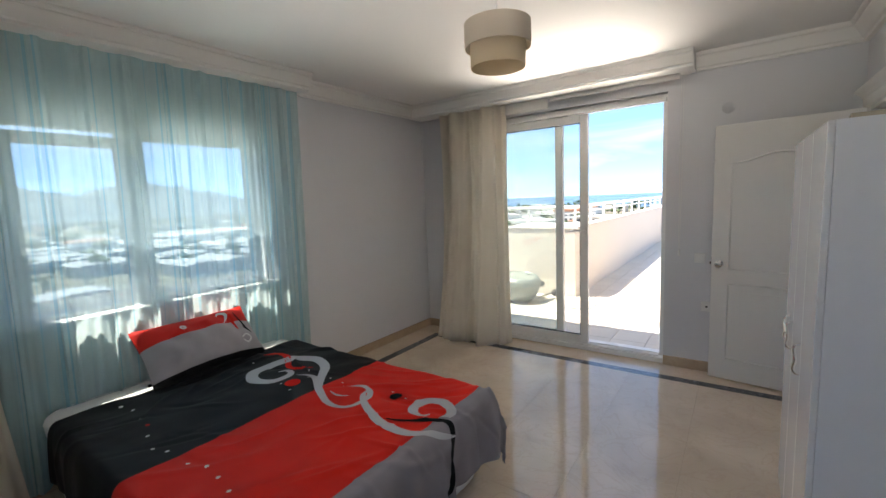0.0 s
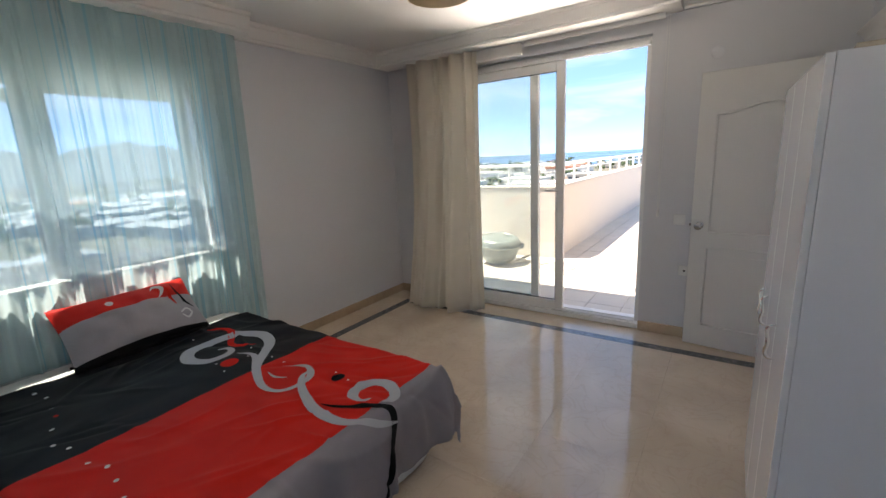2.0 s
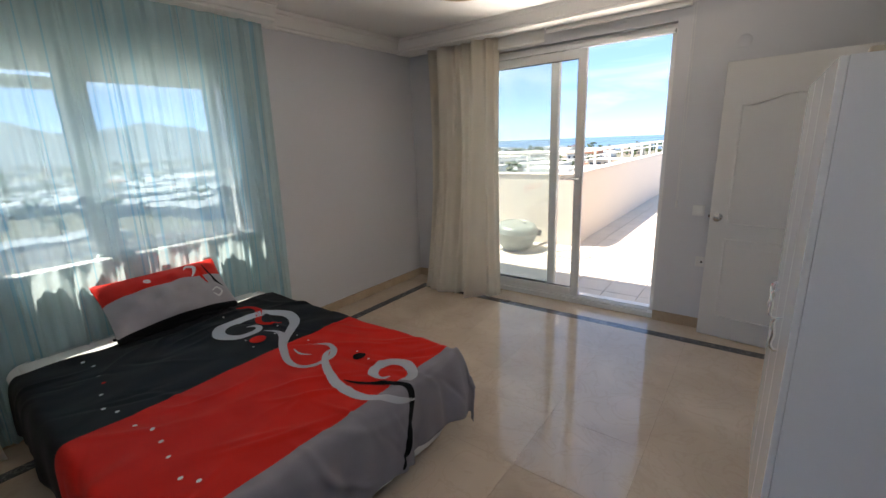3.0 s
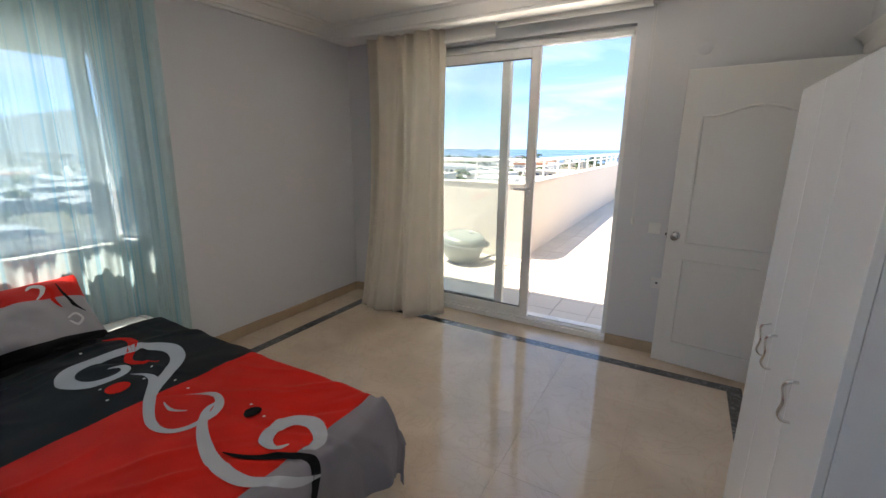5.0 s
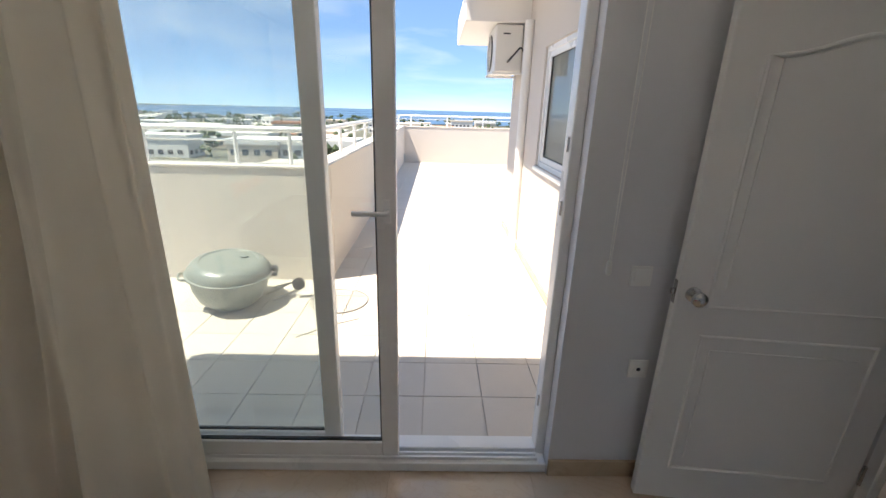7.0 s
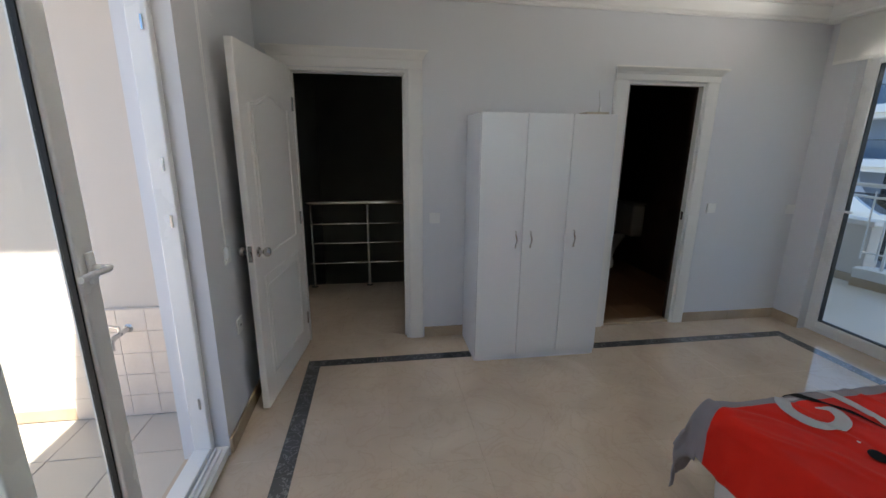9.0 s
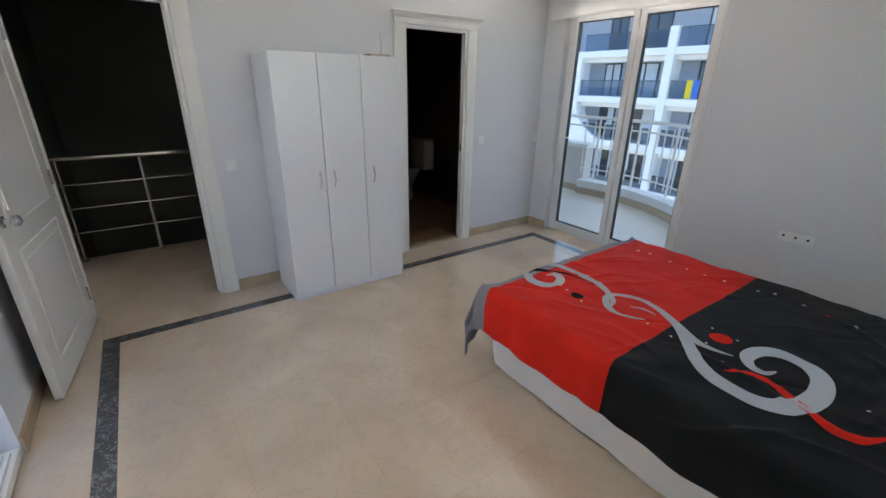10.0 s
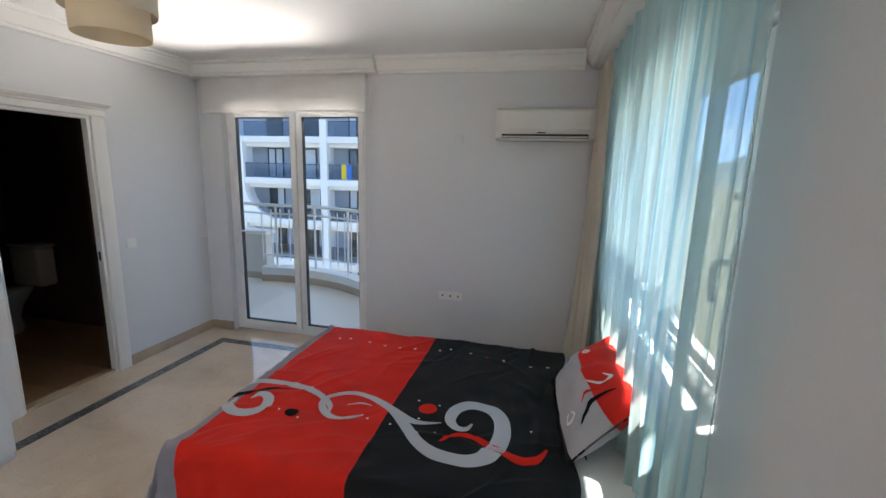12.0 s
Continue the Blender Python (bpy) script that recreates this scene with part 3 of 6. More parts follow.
# ---- doors and windows ----
def sash(parent, axis_d, a, b, z0, z1, d0, d1, w=0.085, handle=None, pane=PANE):
    """A glazed leaf in a wall that runs along x (axis_d 1) or y (axis_d 0): rails, stiles, gasket and pane."""
    def put(u0, u1, za, zb, da, db):
        return ((u0, da, za), (u1, db, zb)) if axis_d == 1 else ((da, u0, za), (db, u1, zb))
    lo, hi = min(a, b), max(a, b)
    for nm, q in (("stile", (lo, lo + w, z0, z1)), ("stile", (hi - w, hi, z0, z1)), ("rail", (lo + w, hi - w, z0, z0 + w)), ("rail", (lo + w, hi - w, z1 - w, z1))):
        part(nm, box(*put(*q, d0, d1), 0.006, 2), UPVC, parent)
    g = bmesh.new()
    for q in ((lo + w, lo + w + 0.006, z0 + w, z1 - w), (hi - w - 0.006, hi - w, z0 + w, z1 - w), (lo + w, hi - w, z0 + w, z0 + w + 0.006), (lo + w, hi - w, z1 - w - 0.006, z1 - w)):
        bx(g, *put(*q, d0 + 0.012, d1 - 0.012))
    part("gasket", g, GASKET, parent, "thin black rubber glazing seal")
    mid = (d0 + d1) / 2
    p = part("pane", box(*put(lo + w + 0.004, hi - w - 0.004, z0 + w + 0.004, z1 - w - 0.004, mid - 0.003, mid + 0.003)), pane, parent, "clear glass pane")
    p.visible_shadow = False


def outer_frame(parent, axis_d, a, b, z0, z1, d0, d1, w=0.045, sill=0.05):
    def put(u0, u1, za, zb):
        return ((u0, d0, za), (u1, d1, zb)) if axis_d == 1 else ((d0, u0, za), (d1, u1, zb))
    for nm, q in (("window_frame", (a, a + w, z0, z1)), ("window_frame", (b - w, b, z0, z1)), ("threshold", (a + w, b - w, z0, z0 + sill)), ("window_frame", (a + w, b - w, z1 - w, z1))):
        part(nm, box(*put(*q), 0.004, 1), UPVC, parent)


def lever(parent, at, axis_d, sign, way):
    """A plastic lever handle on its rose; sign: the side it stands on; way: -1 or 1, the way it points."""
    x, y, z = at
    bm = bmesh.new()
    if axis_d == 1:
        bx(bm, (x - 0.014, y, z - 0.045), (x + 0.014, y + sign * 0.012, z + 0.045), 0.005)
        tube(bm, spline([(x, y, z), (x, y + sign * 0.045, z), (x + way * 0.015, y + sign * 0.055, z), (x + way * 0.07, y + sign * 0.055, z + 0.002), (x + way * 0.12, y + sign * 0.05, z)], 4), 0.0095, 10)
    else:
        bx(bm, (x, y - 0.014, z - 0.045), (x + sign * 0.012, y + 0.014, z + 0.045), 0.005)
        tube(bm, spline([(x, y, z), (x + sign * 0.045, y, z), (x + sign * 0.055, y, z - 0.015), (x + sign * 0.055, y, z - 0.07), (x + sign * 0.05, y, z - 0.12)], 4), 0.0095, 10)
    part("handle", bm, ALU, parent, "pale grey lever handle", smooth=True)


door_1 = thing("door_1", "white plastic sliding terrace door standing half open", "door", kind="structure")
outer_frame(door_1, 1, 0.645, 2.615, 0.0, 2.37, N_ + 0.07, N_ + 0.15, 0.042, 0.075)
part("mullion", box((1.60, N_ + 0.09, 0.075), (1.675, N_ + 0.15, 2.328), 0.005), UPVC, door_1)
sash(door_1, 1, 0.687, 1.665, 0.075, 2.328, N_ + 0.105, N_ + 0.145, 0.05, pane=HAZY)
sash(door_1, 1, 0.93, 1.945, 0.07, 2.295, N_ + 0.022, N_ + 0.064, 0.074)
lever(door_1, (1.912, N_ + 0.021, 1.20), 1, -1, -1)
rail_bm = bmesh.new()
bx(rail_bm, (0.687, N_ + 0.02, 0.052), (2.573, N_ + 0.03, 0.069), 0.002)
bx(rail_bm, (0.687, N_ + 0.045, 0.052), (2.573, N_ + 0.055, 0.069), 0.002)
part("track", rail_bm, ALU, door_1, "aluminium sliding track")
part("track", box((0.66, N_ + 0.01, 2.30), (2.60, N_ + 0.068, 2.335), 0.003), UPVC, door_1)
part("threshold", box((0.65, N_ + 0.002, 0.004), (2.61, N_ + 0.069, 0.05), 0.004), UPVC, door_1)
for z in (0.325, 1.21, 1.449, 1.98):
    kb = box((2.566, N_ + 0.088, z - 0.028), (2.575, N_ + 0.098, z + 0.028), 0.002)
    part("strike_plate", kb, CHROME, door_1, "metal strike plate")

window_1 = thing("window_1", "white plastic window with a wide and a narrow sash", "window", kind="structure")
outer_frame(window_1, 0, 0.56, 2.14, 0.95, 2.10, -0.14, -0.075, 0.05, 0.03)
part("mullion", box((-0.135, 1.15, 0.98), (-0.08, 1.21, 2.05), 0.004), UPVC, window_1)
sash(window_1, 0, 0.61, 1.21, 0.99, 2.025, -0.15, -0.10, 0.062)
sash(window_1, 0, 1.205, 2.045, 0.955, 2.092, -0.105, -0.045, 0.075)
lever(window_1, (-0.045, 2.008, 1.44), 0, 1, -1)
part("shutter_box", box((-0.15, 0.561, 2.102), (-0.02, 2.139, 2.339), 0.006), UPVC, window_1, "white roller shutter box over the sashes")
part("window_sill", box((-0.12, 0.561, 0.92), (0.03, 2.139, 0.948), 0.005), TRIM, window_1, "white stone window sill")

door_2 = thing("door_2", "white plastic two-leaf glazed balcony door, closed", "door", kind="structure")
outer_frame(door_2, 1, 2.08, 3.56, 0.0, 2.24, S_ - 0.15, S_ - 0.07, 0.05, 0.05)
sash(door_2, 1, 2.81, 3.515, 0.045, 2.20, S_ - 0.12, S_ - 0.055, 0.058)
sash(door_2, 1, 2.125, 2.805, 0.045, 2.20, S_ - 0.13, S_ - 0.065, 0.055)
lever(door_2, (3.48, S_ - 0.055, 1.05), 1, 1, -1)

# inner door leaf with arched panels
def leaf(name, label, width, height, m):
    d = thing(name, label, "door", m, kind="structure")
    part("slab", box((0, -0.02, 0), (width, 0.02, height), 0.003, 1), DOORWHITE, d)
    for side in (1, -1):
        y = side * 0.0205
        x0, x1 = 0.115, width - 0.115
        arch = [(x0, 1.73)] + [(x0 + (x1 - x0) * t, 1.73 + 0.058 * (0.5 - 0.5 * math.cos(2 * math.pi * min(max((t - 0.06) / 0.88, 0), 1)))) for t in span(0, 1, 14)[1:-1]] + [(x1, 1.73)]
        for outline in ([(x0, 0.90)] + arch + [(x1, 0.90)], [(x0, 0.17), (x0, 0.78), (x1, 0.78), (x1, 0.17)]):
            cx, cz = width / 2, sum(p[1] for p in outline) / len(outline)
            bm = bmesh.new()
            tube(bm, [(x, y, z) for x, z in outline], 0.008, 8, closed=True)
            inner = [(cx + (x - cx) * 0.86, cz + (z - cz) * (0.90 if cz > 1 else 0.82)) for x, z in outline]
            prism(bm, inner, y - side * 0.002, y + side * 0.005, 1)
            part("panel_moulding", bm, DOORWHITE, d, smooth=30)
    return d


ang = math.degrees(math.atan2(4.105 - 4.005, 2.965 - 3.79))
door_3 = leaf("door_3", "white panelled room door standing wide open", 0.83, 2.02, pose(3.79, 4.01, 0.008, 0, 0, ang))
for side in (1, -1):
    kn = bmesh.new()
    lathe(kn, [(0.028, 0), (0.028, 0.006), (0.012, 0.010), (0.011, 0.030), (0.021, 0.036), (0.027, 0.046), (0.026, 0.058), (0.016, 0.066), (0.006, 0.068)], (0.775, side * 0.02, 0.945), 24, Euler((radians(-90 * side), 0, 0)).to_matrix())
    part("knob", kn, CHROME, door_3, "round satin chrome knob", smooth=True)
part("latch_plate", box((0.829, -0.011, 0.90), (0.8325, 0.011, 0.99), 0.001, 1), CHROME, door_3)
part("latch", box((0.832, -0.007, 0.935), (0.845, 0.007, 0.957), 0.003), CHROME, door_3)
for z in (0.22, 1.0, 1.78):
    part("hinge", rod((-0.006, 0.024, z - 0.045), (-0.006, 0.024, z + 0.045), 0.007), CHROME, door_3)


def casing(name, ya, yb, top, label, head_height, deep=0.085):
    """White moulded trim round a doorway of the east wall, its lining and its crowned head."""
    c = thing(name, label, "door frame", kind="structure")
    x = E_
    sec = lambda s: [(x - d, s[0] + s[1] * w) for d, w in ((0, 0), (0.012, 0), (0.018, 0.006), (0.021, 0.02), (0.023, 0.05), (0.023, 0.082), (0.019, 0.096), (0.012, 0.105), (0, 0.105))]
    part("architrave", prism(bmesh.new(), sec((ya - 0.003, -1)), 0.002, top + 0.003, 2), DOORWHITE, c, smooth=30)
    part("architrave", prism(bmesh.new(), sec((yb + 0.003, 1)), 0.002, top + 0.003, 2), DOORWHITE, c, smooth=30)
    w = 0.105
    profile = ((0, 0.004), (0.02, 0.004), (0.024, 0.012), (0.024, 0.07), (0.032, 0.078), (0.034, 0.09), (0.045, 0.105), (0.062, 0.122), (0.066, 0.128), (0.066, 0.14), (0, 0.14))
    head = [(x - d, top + 0.004 + (h - 0.004) * head_height / 0.14) for d, h in profile]
    grow = lambda q: 0.85 * max(0.0, (x - q[0]) - 0.024)
    part("head_moulding", prism(bmesh.new(), head, lambda q: ya - w - grow(q), lambda q: min(yb + w + grow(q), N_ - 0.003), 1), DOORWHITE, c, smooth=30)
    lin = bmesh.new()
    bx(lin, (x - 0.003, ya, 0.002), (x + deep, ya + 0.02, top - 0.02))
    bx(lin, (x - 0.003, yb - 0.02, 0.002), (x + deep, yb, top - 0.02))
    bx(lin, (x - 0.003, ya, top - 0.02), (x + deep, yb, top))
    if deep > 0.06:
        bx(lin, (x + 0.05, ya + 0.02, 0.002), (x + 0.08, ya + 0.032, top - 0.02))
        bx(lin, (x + 0.05, yb - 0.032, 0.002), (x + 0.08, yb - 0.02, top - 0.02))
        bx(lin, (x + 0.05, ya + 0.02, top - 0.032), (x + 0.08, yb - 0.02, top - 0.02))
    else:
        # behind the white lining the reveal is dark brown
        back = bmesh.new()
        bx(back, (x + deep, ya, 0.002), (x + 0.09, ya + 0.018, top - 0.018))
        bx(back, (x + deep, yb - 0.018, 0.002), (x + 0.09, yb, top - 0.018))
        bx(back, (x + deep, ya, top - 0.018), (x + 0.09, yb, top))
        part("tiled_reveal", back, BROWN, c, "dark brown inner part of the reveal")
    part("lining", lin, DOORWHITE, c)
    return c


casing("trim_hall_door", 3.20, 4.014, 2.033, "white crowned door frame to the dark hall", 0.122)
casing("trim_bathroom_door", 0.859, 1.525, 2.012, "white crowned door frame to the dark bathroom", 0.10, 0.05)
setting("trim_bathroom_threshold", box((E_ + 0.001, 0.88, 0.001), (E_ + 0.088, 1.504, 0.022), 0.004), SKIRT, "raised marble threshold of the bathroom", "threshold")
for y in (0.88,):
    part("latch_plate", box((E_ + 0.015, y, 0.93), (E_ + 0.035, y + 0.002, 1.0)), CHROME, bpy.data.objects["trim_bathroom_door"])
part("latch_plate", box((E_ + 0.025, 3.215, 0.92), (E_ + 0.05, 3.2175, 0.98)), CHROME, bpy.data.objects["trim_hall_door"])

# ---- bedroom: bed ----
BED_X, BED_Y0, BED_Y1, BED_Z = 2.05, 0.585, 2.075, 0.502
U0, U1, V0, V1 = 0.33, 2.40, 0.295, 2.338


CREASES = []
crng = random.Random(21)
for cu, cv, ang, n in ((0.6, 0.8, 1.2, 9), (0.7, 1.9, 0.3, 8), (1.2, 1.0, 0.9, 8), (1.5, 1.9, 0.5, 8), (1.9, 1.2, 1.0, 9), (1.9, 2.0, 0.75, 12), (1.95, 0.7, 2.2, 8), (2.15, 1.6, 0.1, 10), (0.45, 1.4, 1.6, 8)):
    for _ in range(n):
        CREASES.append((cu + crng.gauss(0, 0.16), cv + crng.gauss(0, 0.2), ang + crng.gauss(0, 0.35), crng.uniform(0.08, 0.28), crng.uniform(0.009, 0.02), crng.uniform(0.005, 0.014) * crng.choice((1, 1, -0.7)), crng.uniform(-1.5, 1.5)))


def crease_height(u, v):
    """Long soft wrinkles in the cotton."""
    h = 0.0
    for cu, cv, ang, ln, wd, ht, bend in CREASES:
        du, dv = u - cu, v - cv
        if du * du + dv * dv > 3.6 * ln * ln:
            continue
        c, s = math.cos(ang), math.sin(ang)
        a, b = du * c + dv * s, dv * c - du * s
        b += bend * a * a
        h += ht * math.exp(-(a / ln) ** 2 * 1.4 - (b / wd) ** 2)
    return h


def duvet_at(u, v, lift=0.0):
    """Where the point (u, v) of the spread lies: flat on the bed, rounded over its edges, hanging in soft folds."""
    ex = max(0.0, u - BED_X + 0.03)
    ey = max(0.0, v - BED_Y1 + 0.03) - max(0.0, BED_Y0 + 0.03 - v)
    ay, r = abs(ey), 0.045
    soft = lambda e: r * (1 - math.exp(-e / r))
    drop = 1.06 * math.hypot(max(0, ex - 0.45 * r), max(0, ay - 0.45 * r)) if (ex and ay) else max(ex - soft(ex) * 0.55, ay - soft(ay) * 0.55, 0)
    x = min(u, BED_X - 0.03) + soft(ex)
    y = (min(v, BED_Y1 - 0.03) if ey >= 0 else max(v, BED_Y0 + 0.03)) + math.copysign(soft(ay), ey) * (1 if ey else 0)
    hang = min(1.0, drop / 0.25)
    if ex > 0:
        x += hang * (0.020 * math.sin(13 * v + 0.6) + 0.014 * math.sin(29 * v) + 0.006 * math.sin(47 * v + 2) + 0.016)
    if ay > 0:
        y += math.copysign(hang * (0.010 * math.sin(9 * u) + 0.007 * math.sin(23 * u + 1) + 0.008), ey)
    if ex > 0 and ay > 0:
        k = min(ex, ay)
        x += 0.10 * k
        y += math.copysign(0.12 * k, ey)
    z = BED_Z - drop
    p = Vector((u * 2.1, v * 2.1, 0.3))
    fl = 1 - hang
    z += fl * (0.012 * noise.noise(p) + 0.008 * noise.noise(p * 3.1) + 0.0045 * math.sin(31 * v + 9 * u + 5 * noise.noise(p)) * max(0, noise.noise(p * 1.3 + Vector((5, 2, 0)))))
    wrinkle = crease_height(u, v)
    z += fl * wrinkle
    if ex > 0:
        x += hang * 2.0 * wrinkle
    if ay > 0:
        y += math.copysign(hang * 1.3 * wrinkle, ey)
    if u < 0.42:
        z += 0.012 * (0.42 - u) / 0.1 * (0.6 + 0.6 * math.sin(17 * v))
        x += 0.018 * math.sin(5.2 * v + 1) + 0.008 * math.sin(16 * v)
    x += 2 * hang * lift if ex > 0 else 0
    y += math.copysign(2 * hang * lift, ey) if ay > 0 else 0
    return Vector((x, y, max(z + lift, 0.012)))


bed = thing("bed", "double bed with white sheet and red, black and grey cotton spread", "bed")
base = bmesh.new()
bx(base, (0.06, BED_Y0 + 0.04, 0.0), (BED_X - 0.09, BED_Y1 - 0.05, 0.2), 0.05, 4)
part("bed_base", base, SHEET, bed, "white cloth-covered bed base", smooth=50)


def sheet_side(s, h):
    """The fitted sheet: s runs round the bed, h from the hem up its side and in over the edge."""
    x0, x1, y0, y1, r = 0.04, BED_X - 0.035, BED_Y0 + 0.008, BED_Y1 - 0.004, 0.12
    corners = ((x1 - r, y1 - r, 0), (x0 + r, y1 - r, 90), (x0 + r, y0 + r, 180), (x1 - r, y0 + r, 270))
    k = s * 4
    i, f = int(k) % 4, k - int(k)
    if f < 0.25:
        cx, cy, a0 = corners[i]
        a = radians(a0 + 90 * f / 0.25)
        x, y = cx + r * math.cos(a), cy + r * math.sin(a)
    else:
        (ax, ay, a0), (bx_, by_, _) = corners[i], corners[(i + 1) % 4]
        a, g = radians(a0 + 90), (f - 0.25) / 0.75
        x, y = ax + (bx_ - ax) * g + r * math.cos(a), ay + (by_ - ay) * g + r * math.sin(a)
    n = Vector((math.cos(a), math.sin(a), 0))
    top = BED_Z - 0.02
    if h <= 1:
        z = 0.014 + (top - 0.05) * h + 0.006 * math.sin(23 * s * 6.28) * (1 - h)
        out = -0.036 * (1 - h) + 0.009 * noise.noise(Vector((s * 34, h * 1.6, 2))) + 0.005 * noise.noise(Vector((s * 90, h * 3, 5))) - 0.012 * math.exp(-((h - 0.46) / 0.05) ** 2) * (0.6 + 0.4 * math.sin(s * 40))
    else:
        e = (h - 1) * math.pi / 2
        z, out = top - 0.036 + 0.036 * math.sin(e), -0.05 * (1 - math.cos(e))
    return Vector((x, y, z)) + n * out


body = sheet(sheet_side, span(0, 1, 320), span(0, 1, 16) + span(1.2, 2, 4))
bmesh.ops.remove_doubles(body, verts=body.verts, dist=0.0005)
part("fitted_sheet", body, SHEET, bed, "white fitted sheet hanging to the floor", smooth=60)
part("mattress", box((0.085, BED_Y0 + 0.055, 0.21), (BED_X - 0.08, BED_Y1 - 0.05, BED_Z - 0.0195), 0.02, 3), SHEET, bed, "mattress under a fitted white sheet", smooth=50)

duvet = thing("bedspread", "red, black and grey printed cotton spread on the bed", "bedspread")
cover = part("cover", sheet(duvet_at, span(U0, U1, 190), span(V0, V1, 180)), DUVET, duvet, smooth=70)
thicken(cover, 0.007)


def ribbon(pts, widths, ink, label=""):
    """A printed stroke lying on the spread."""
    line = spline([(x, y, 0) for x, y in pts], 9)
    n = len(line)
    bm = bmesh.new()
    prev = None
    for i, p in enumerate(line):
        d = (line[min(i + 1, n - 1)] - line[max(i - 1, 0)]).normalized()
        side = Vector((-d.y, d.x, 0))
        t = i / (n - 1) * (len(widths) - 1)
        k = min(int(t), len(widths) - 2)
        w = widths[k] + (widths[k + 1] - widths[k]) * (t - k)
        row = [bm.verts.new(duvet_at(p.x + side.x * w * s, p.y + side.y * w * s, 0.0035)) for s in (-0.5, -0.25, 0, 0.25, 0.5)]
        if prev:
            for a in range(4):
                bm.faces.new((prev[a], prev[a + 1], row[a + 1], row[a]))
        prev = row
    return part("printed_swirl", bm, ink, duvet, label, smooth=True)


def spot(x, y, r, ink, sx=1.0):
    bm = bmesh.new()
    ring = [bm.verts.new(duvet_at(x + r * sx * math.cos(a), y + r * math.sin(a), 0.004)) for a in (2 * math.pi * k / 20 for k in range(20))]
    bm.faces.new(ring)
    return part("printed_dot", bm, ink, duvet)


ribbon([(2.13, 1.68), (2.06, 1.56), (1.95, 1.48), (1.77, 1.48), (1.61, 1.54), (1.50, 1.62), (1.47, 1.69)], [0.008, 0.035, 0.045, 0.05, 0.04, 0.03, 0.006], INK_GREY, "pale grey printed scroll")
ribbon([(1.99, 1.67), (2.00, 1.74), (1.92, 1.79), (1.84, 1.77), (1.81, 1.70), (1.84, 1.635), (1.90, 1.62), (1.925, 1.665)], [0.006, 0.05, 0.06, 0.062, 0.055, 0.05, 0.03, 0.006], INK_GREY)
ribbon([(1.30, 1.65), (1.40, 1.71), (1.48, 1.69), (1.54, 1.62), (1.535, 1.54), (1.47, 1.48), (1.37, 1.48), (1.22, 1.55), (1.08, 1.635), (1.0, 1.645), (0.92, 1.615)], [0.004, 0.025, 0.035, 0.035, 0.03, 0.028, 0.035, 0.045, 0.04, 0.025, 0.004], INK_GREY)
ribbon([(1.42, 1.59), (1.36, 1.56), (1.29, 1.57)], [0.004, 0.016, 0.004], INK_GREY)
ribbon([(1.26, 1.52), (1.10, 1.66), (0.99, 1.78), (0.88, 1.84), (0.76, 1.845), (0.665, 1.78), (0.63, 1.65), (0.645, 1.52), (0.71, 1.445), (0.80, 1.43), (0.87, 1.48), (0.885, 1.57), (0.85, 1.625), (0.80, 1.63), (0.775, 1.585)], [0.012, 0.05, 0.06, 0.07, 0.08, 0.085, 0.08, 0.075, 0.07, 0.07, 0.065, 0.055, 0.04, 0.03, 0.008], INK_GREY)
ribbon([(0.90, 1.75), (0.83, 1.685), (0.75, 1.68), (0.66, 1.735), (0.56, 1.785), (0.48, 1.775), (0.43, 1.70)], [0.006, 0.03, 0.035, 0.04, 0.045, 0.04, 0.008], INK_RED, "red printed flame")
ribbon([(1.76, 1.52), (1.87, 1.55), (1.97, 1.62), (2.06, 1.665), (2.16, 1.64), (2.26, 1.57), (2.38, 1.52)], [0.005, 0.022, 0.032, 0.04, 0.052, 0.045, 0.006], INK_BLACK, "black printed stroke")
spot(1.01, 1.525, 0.046, INK_RED)
spot(1.65, 1.72, 0.034, INK_BLACK)
for i, (x, y) in enumerate([(0.42, 0.86), (0.52, 0.88), (0.69, 0.86), (0.80, 0.85), (0.91, 0.81), (1.05, 0.78), (1.12, 0.81), (1.29, 0.82), (1.39, 0.85), (1.50, 0.84), (1.62, 0.82), (1.77, 0.80), (1.84, 0.83)]):
    spot(x, y, 0.009, INK_RED if (i % 4 == 3 and x < 1.19) else INK_WHITE)
for x, y in ((1.075, 1.46), (0.96, 1.48), (1.03, 1.62), (1.60, 1.75), (1.72, 1.72), (0.50, 1.58), (0.93, 1.70), (1.27, 1.68), (1.15, 1.69)):
    spot(x, y, 0.006, INK_WHITE)


# pillow leaning on the curtain
def pillow_shape(u, v, side):
    """u across 0..1, v up 0..1; a stuffed bag with drawn-out corners."""
    w, h = 0.73, 0.42
    edge = (math.sin(math.pi * u) * math.sin(math.pi * v)) ** 0.5
    pinch_u, pinch_v = 0.014 * math.sin(math.pi * v), 0.018 * math.sin(math.pi * u)
    y = (u - 0.5) * (w - 2 * pinch_u)
    z = (v - 0.5) * (h - 2 * pinch_v)
    t = 0.125 * edge + 0.004
    q = Vector((u * 5, v * 4, side * 3))
    t += edge * (0.022 * noise.noise(q) + 0.010 * noise.noise(q * 2.7) + 0.006 * math.sin(26 * u + 7 * v + 3 * noise.noise(q)))
    return Vector((side * t, y, z))


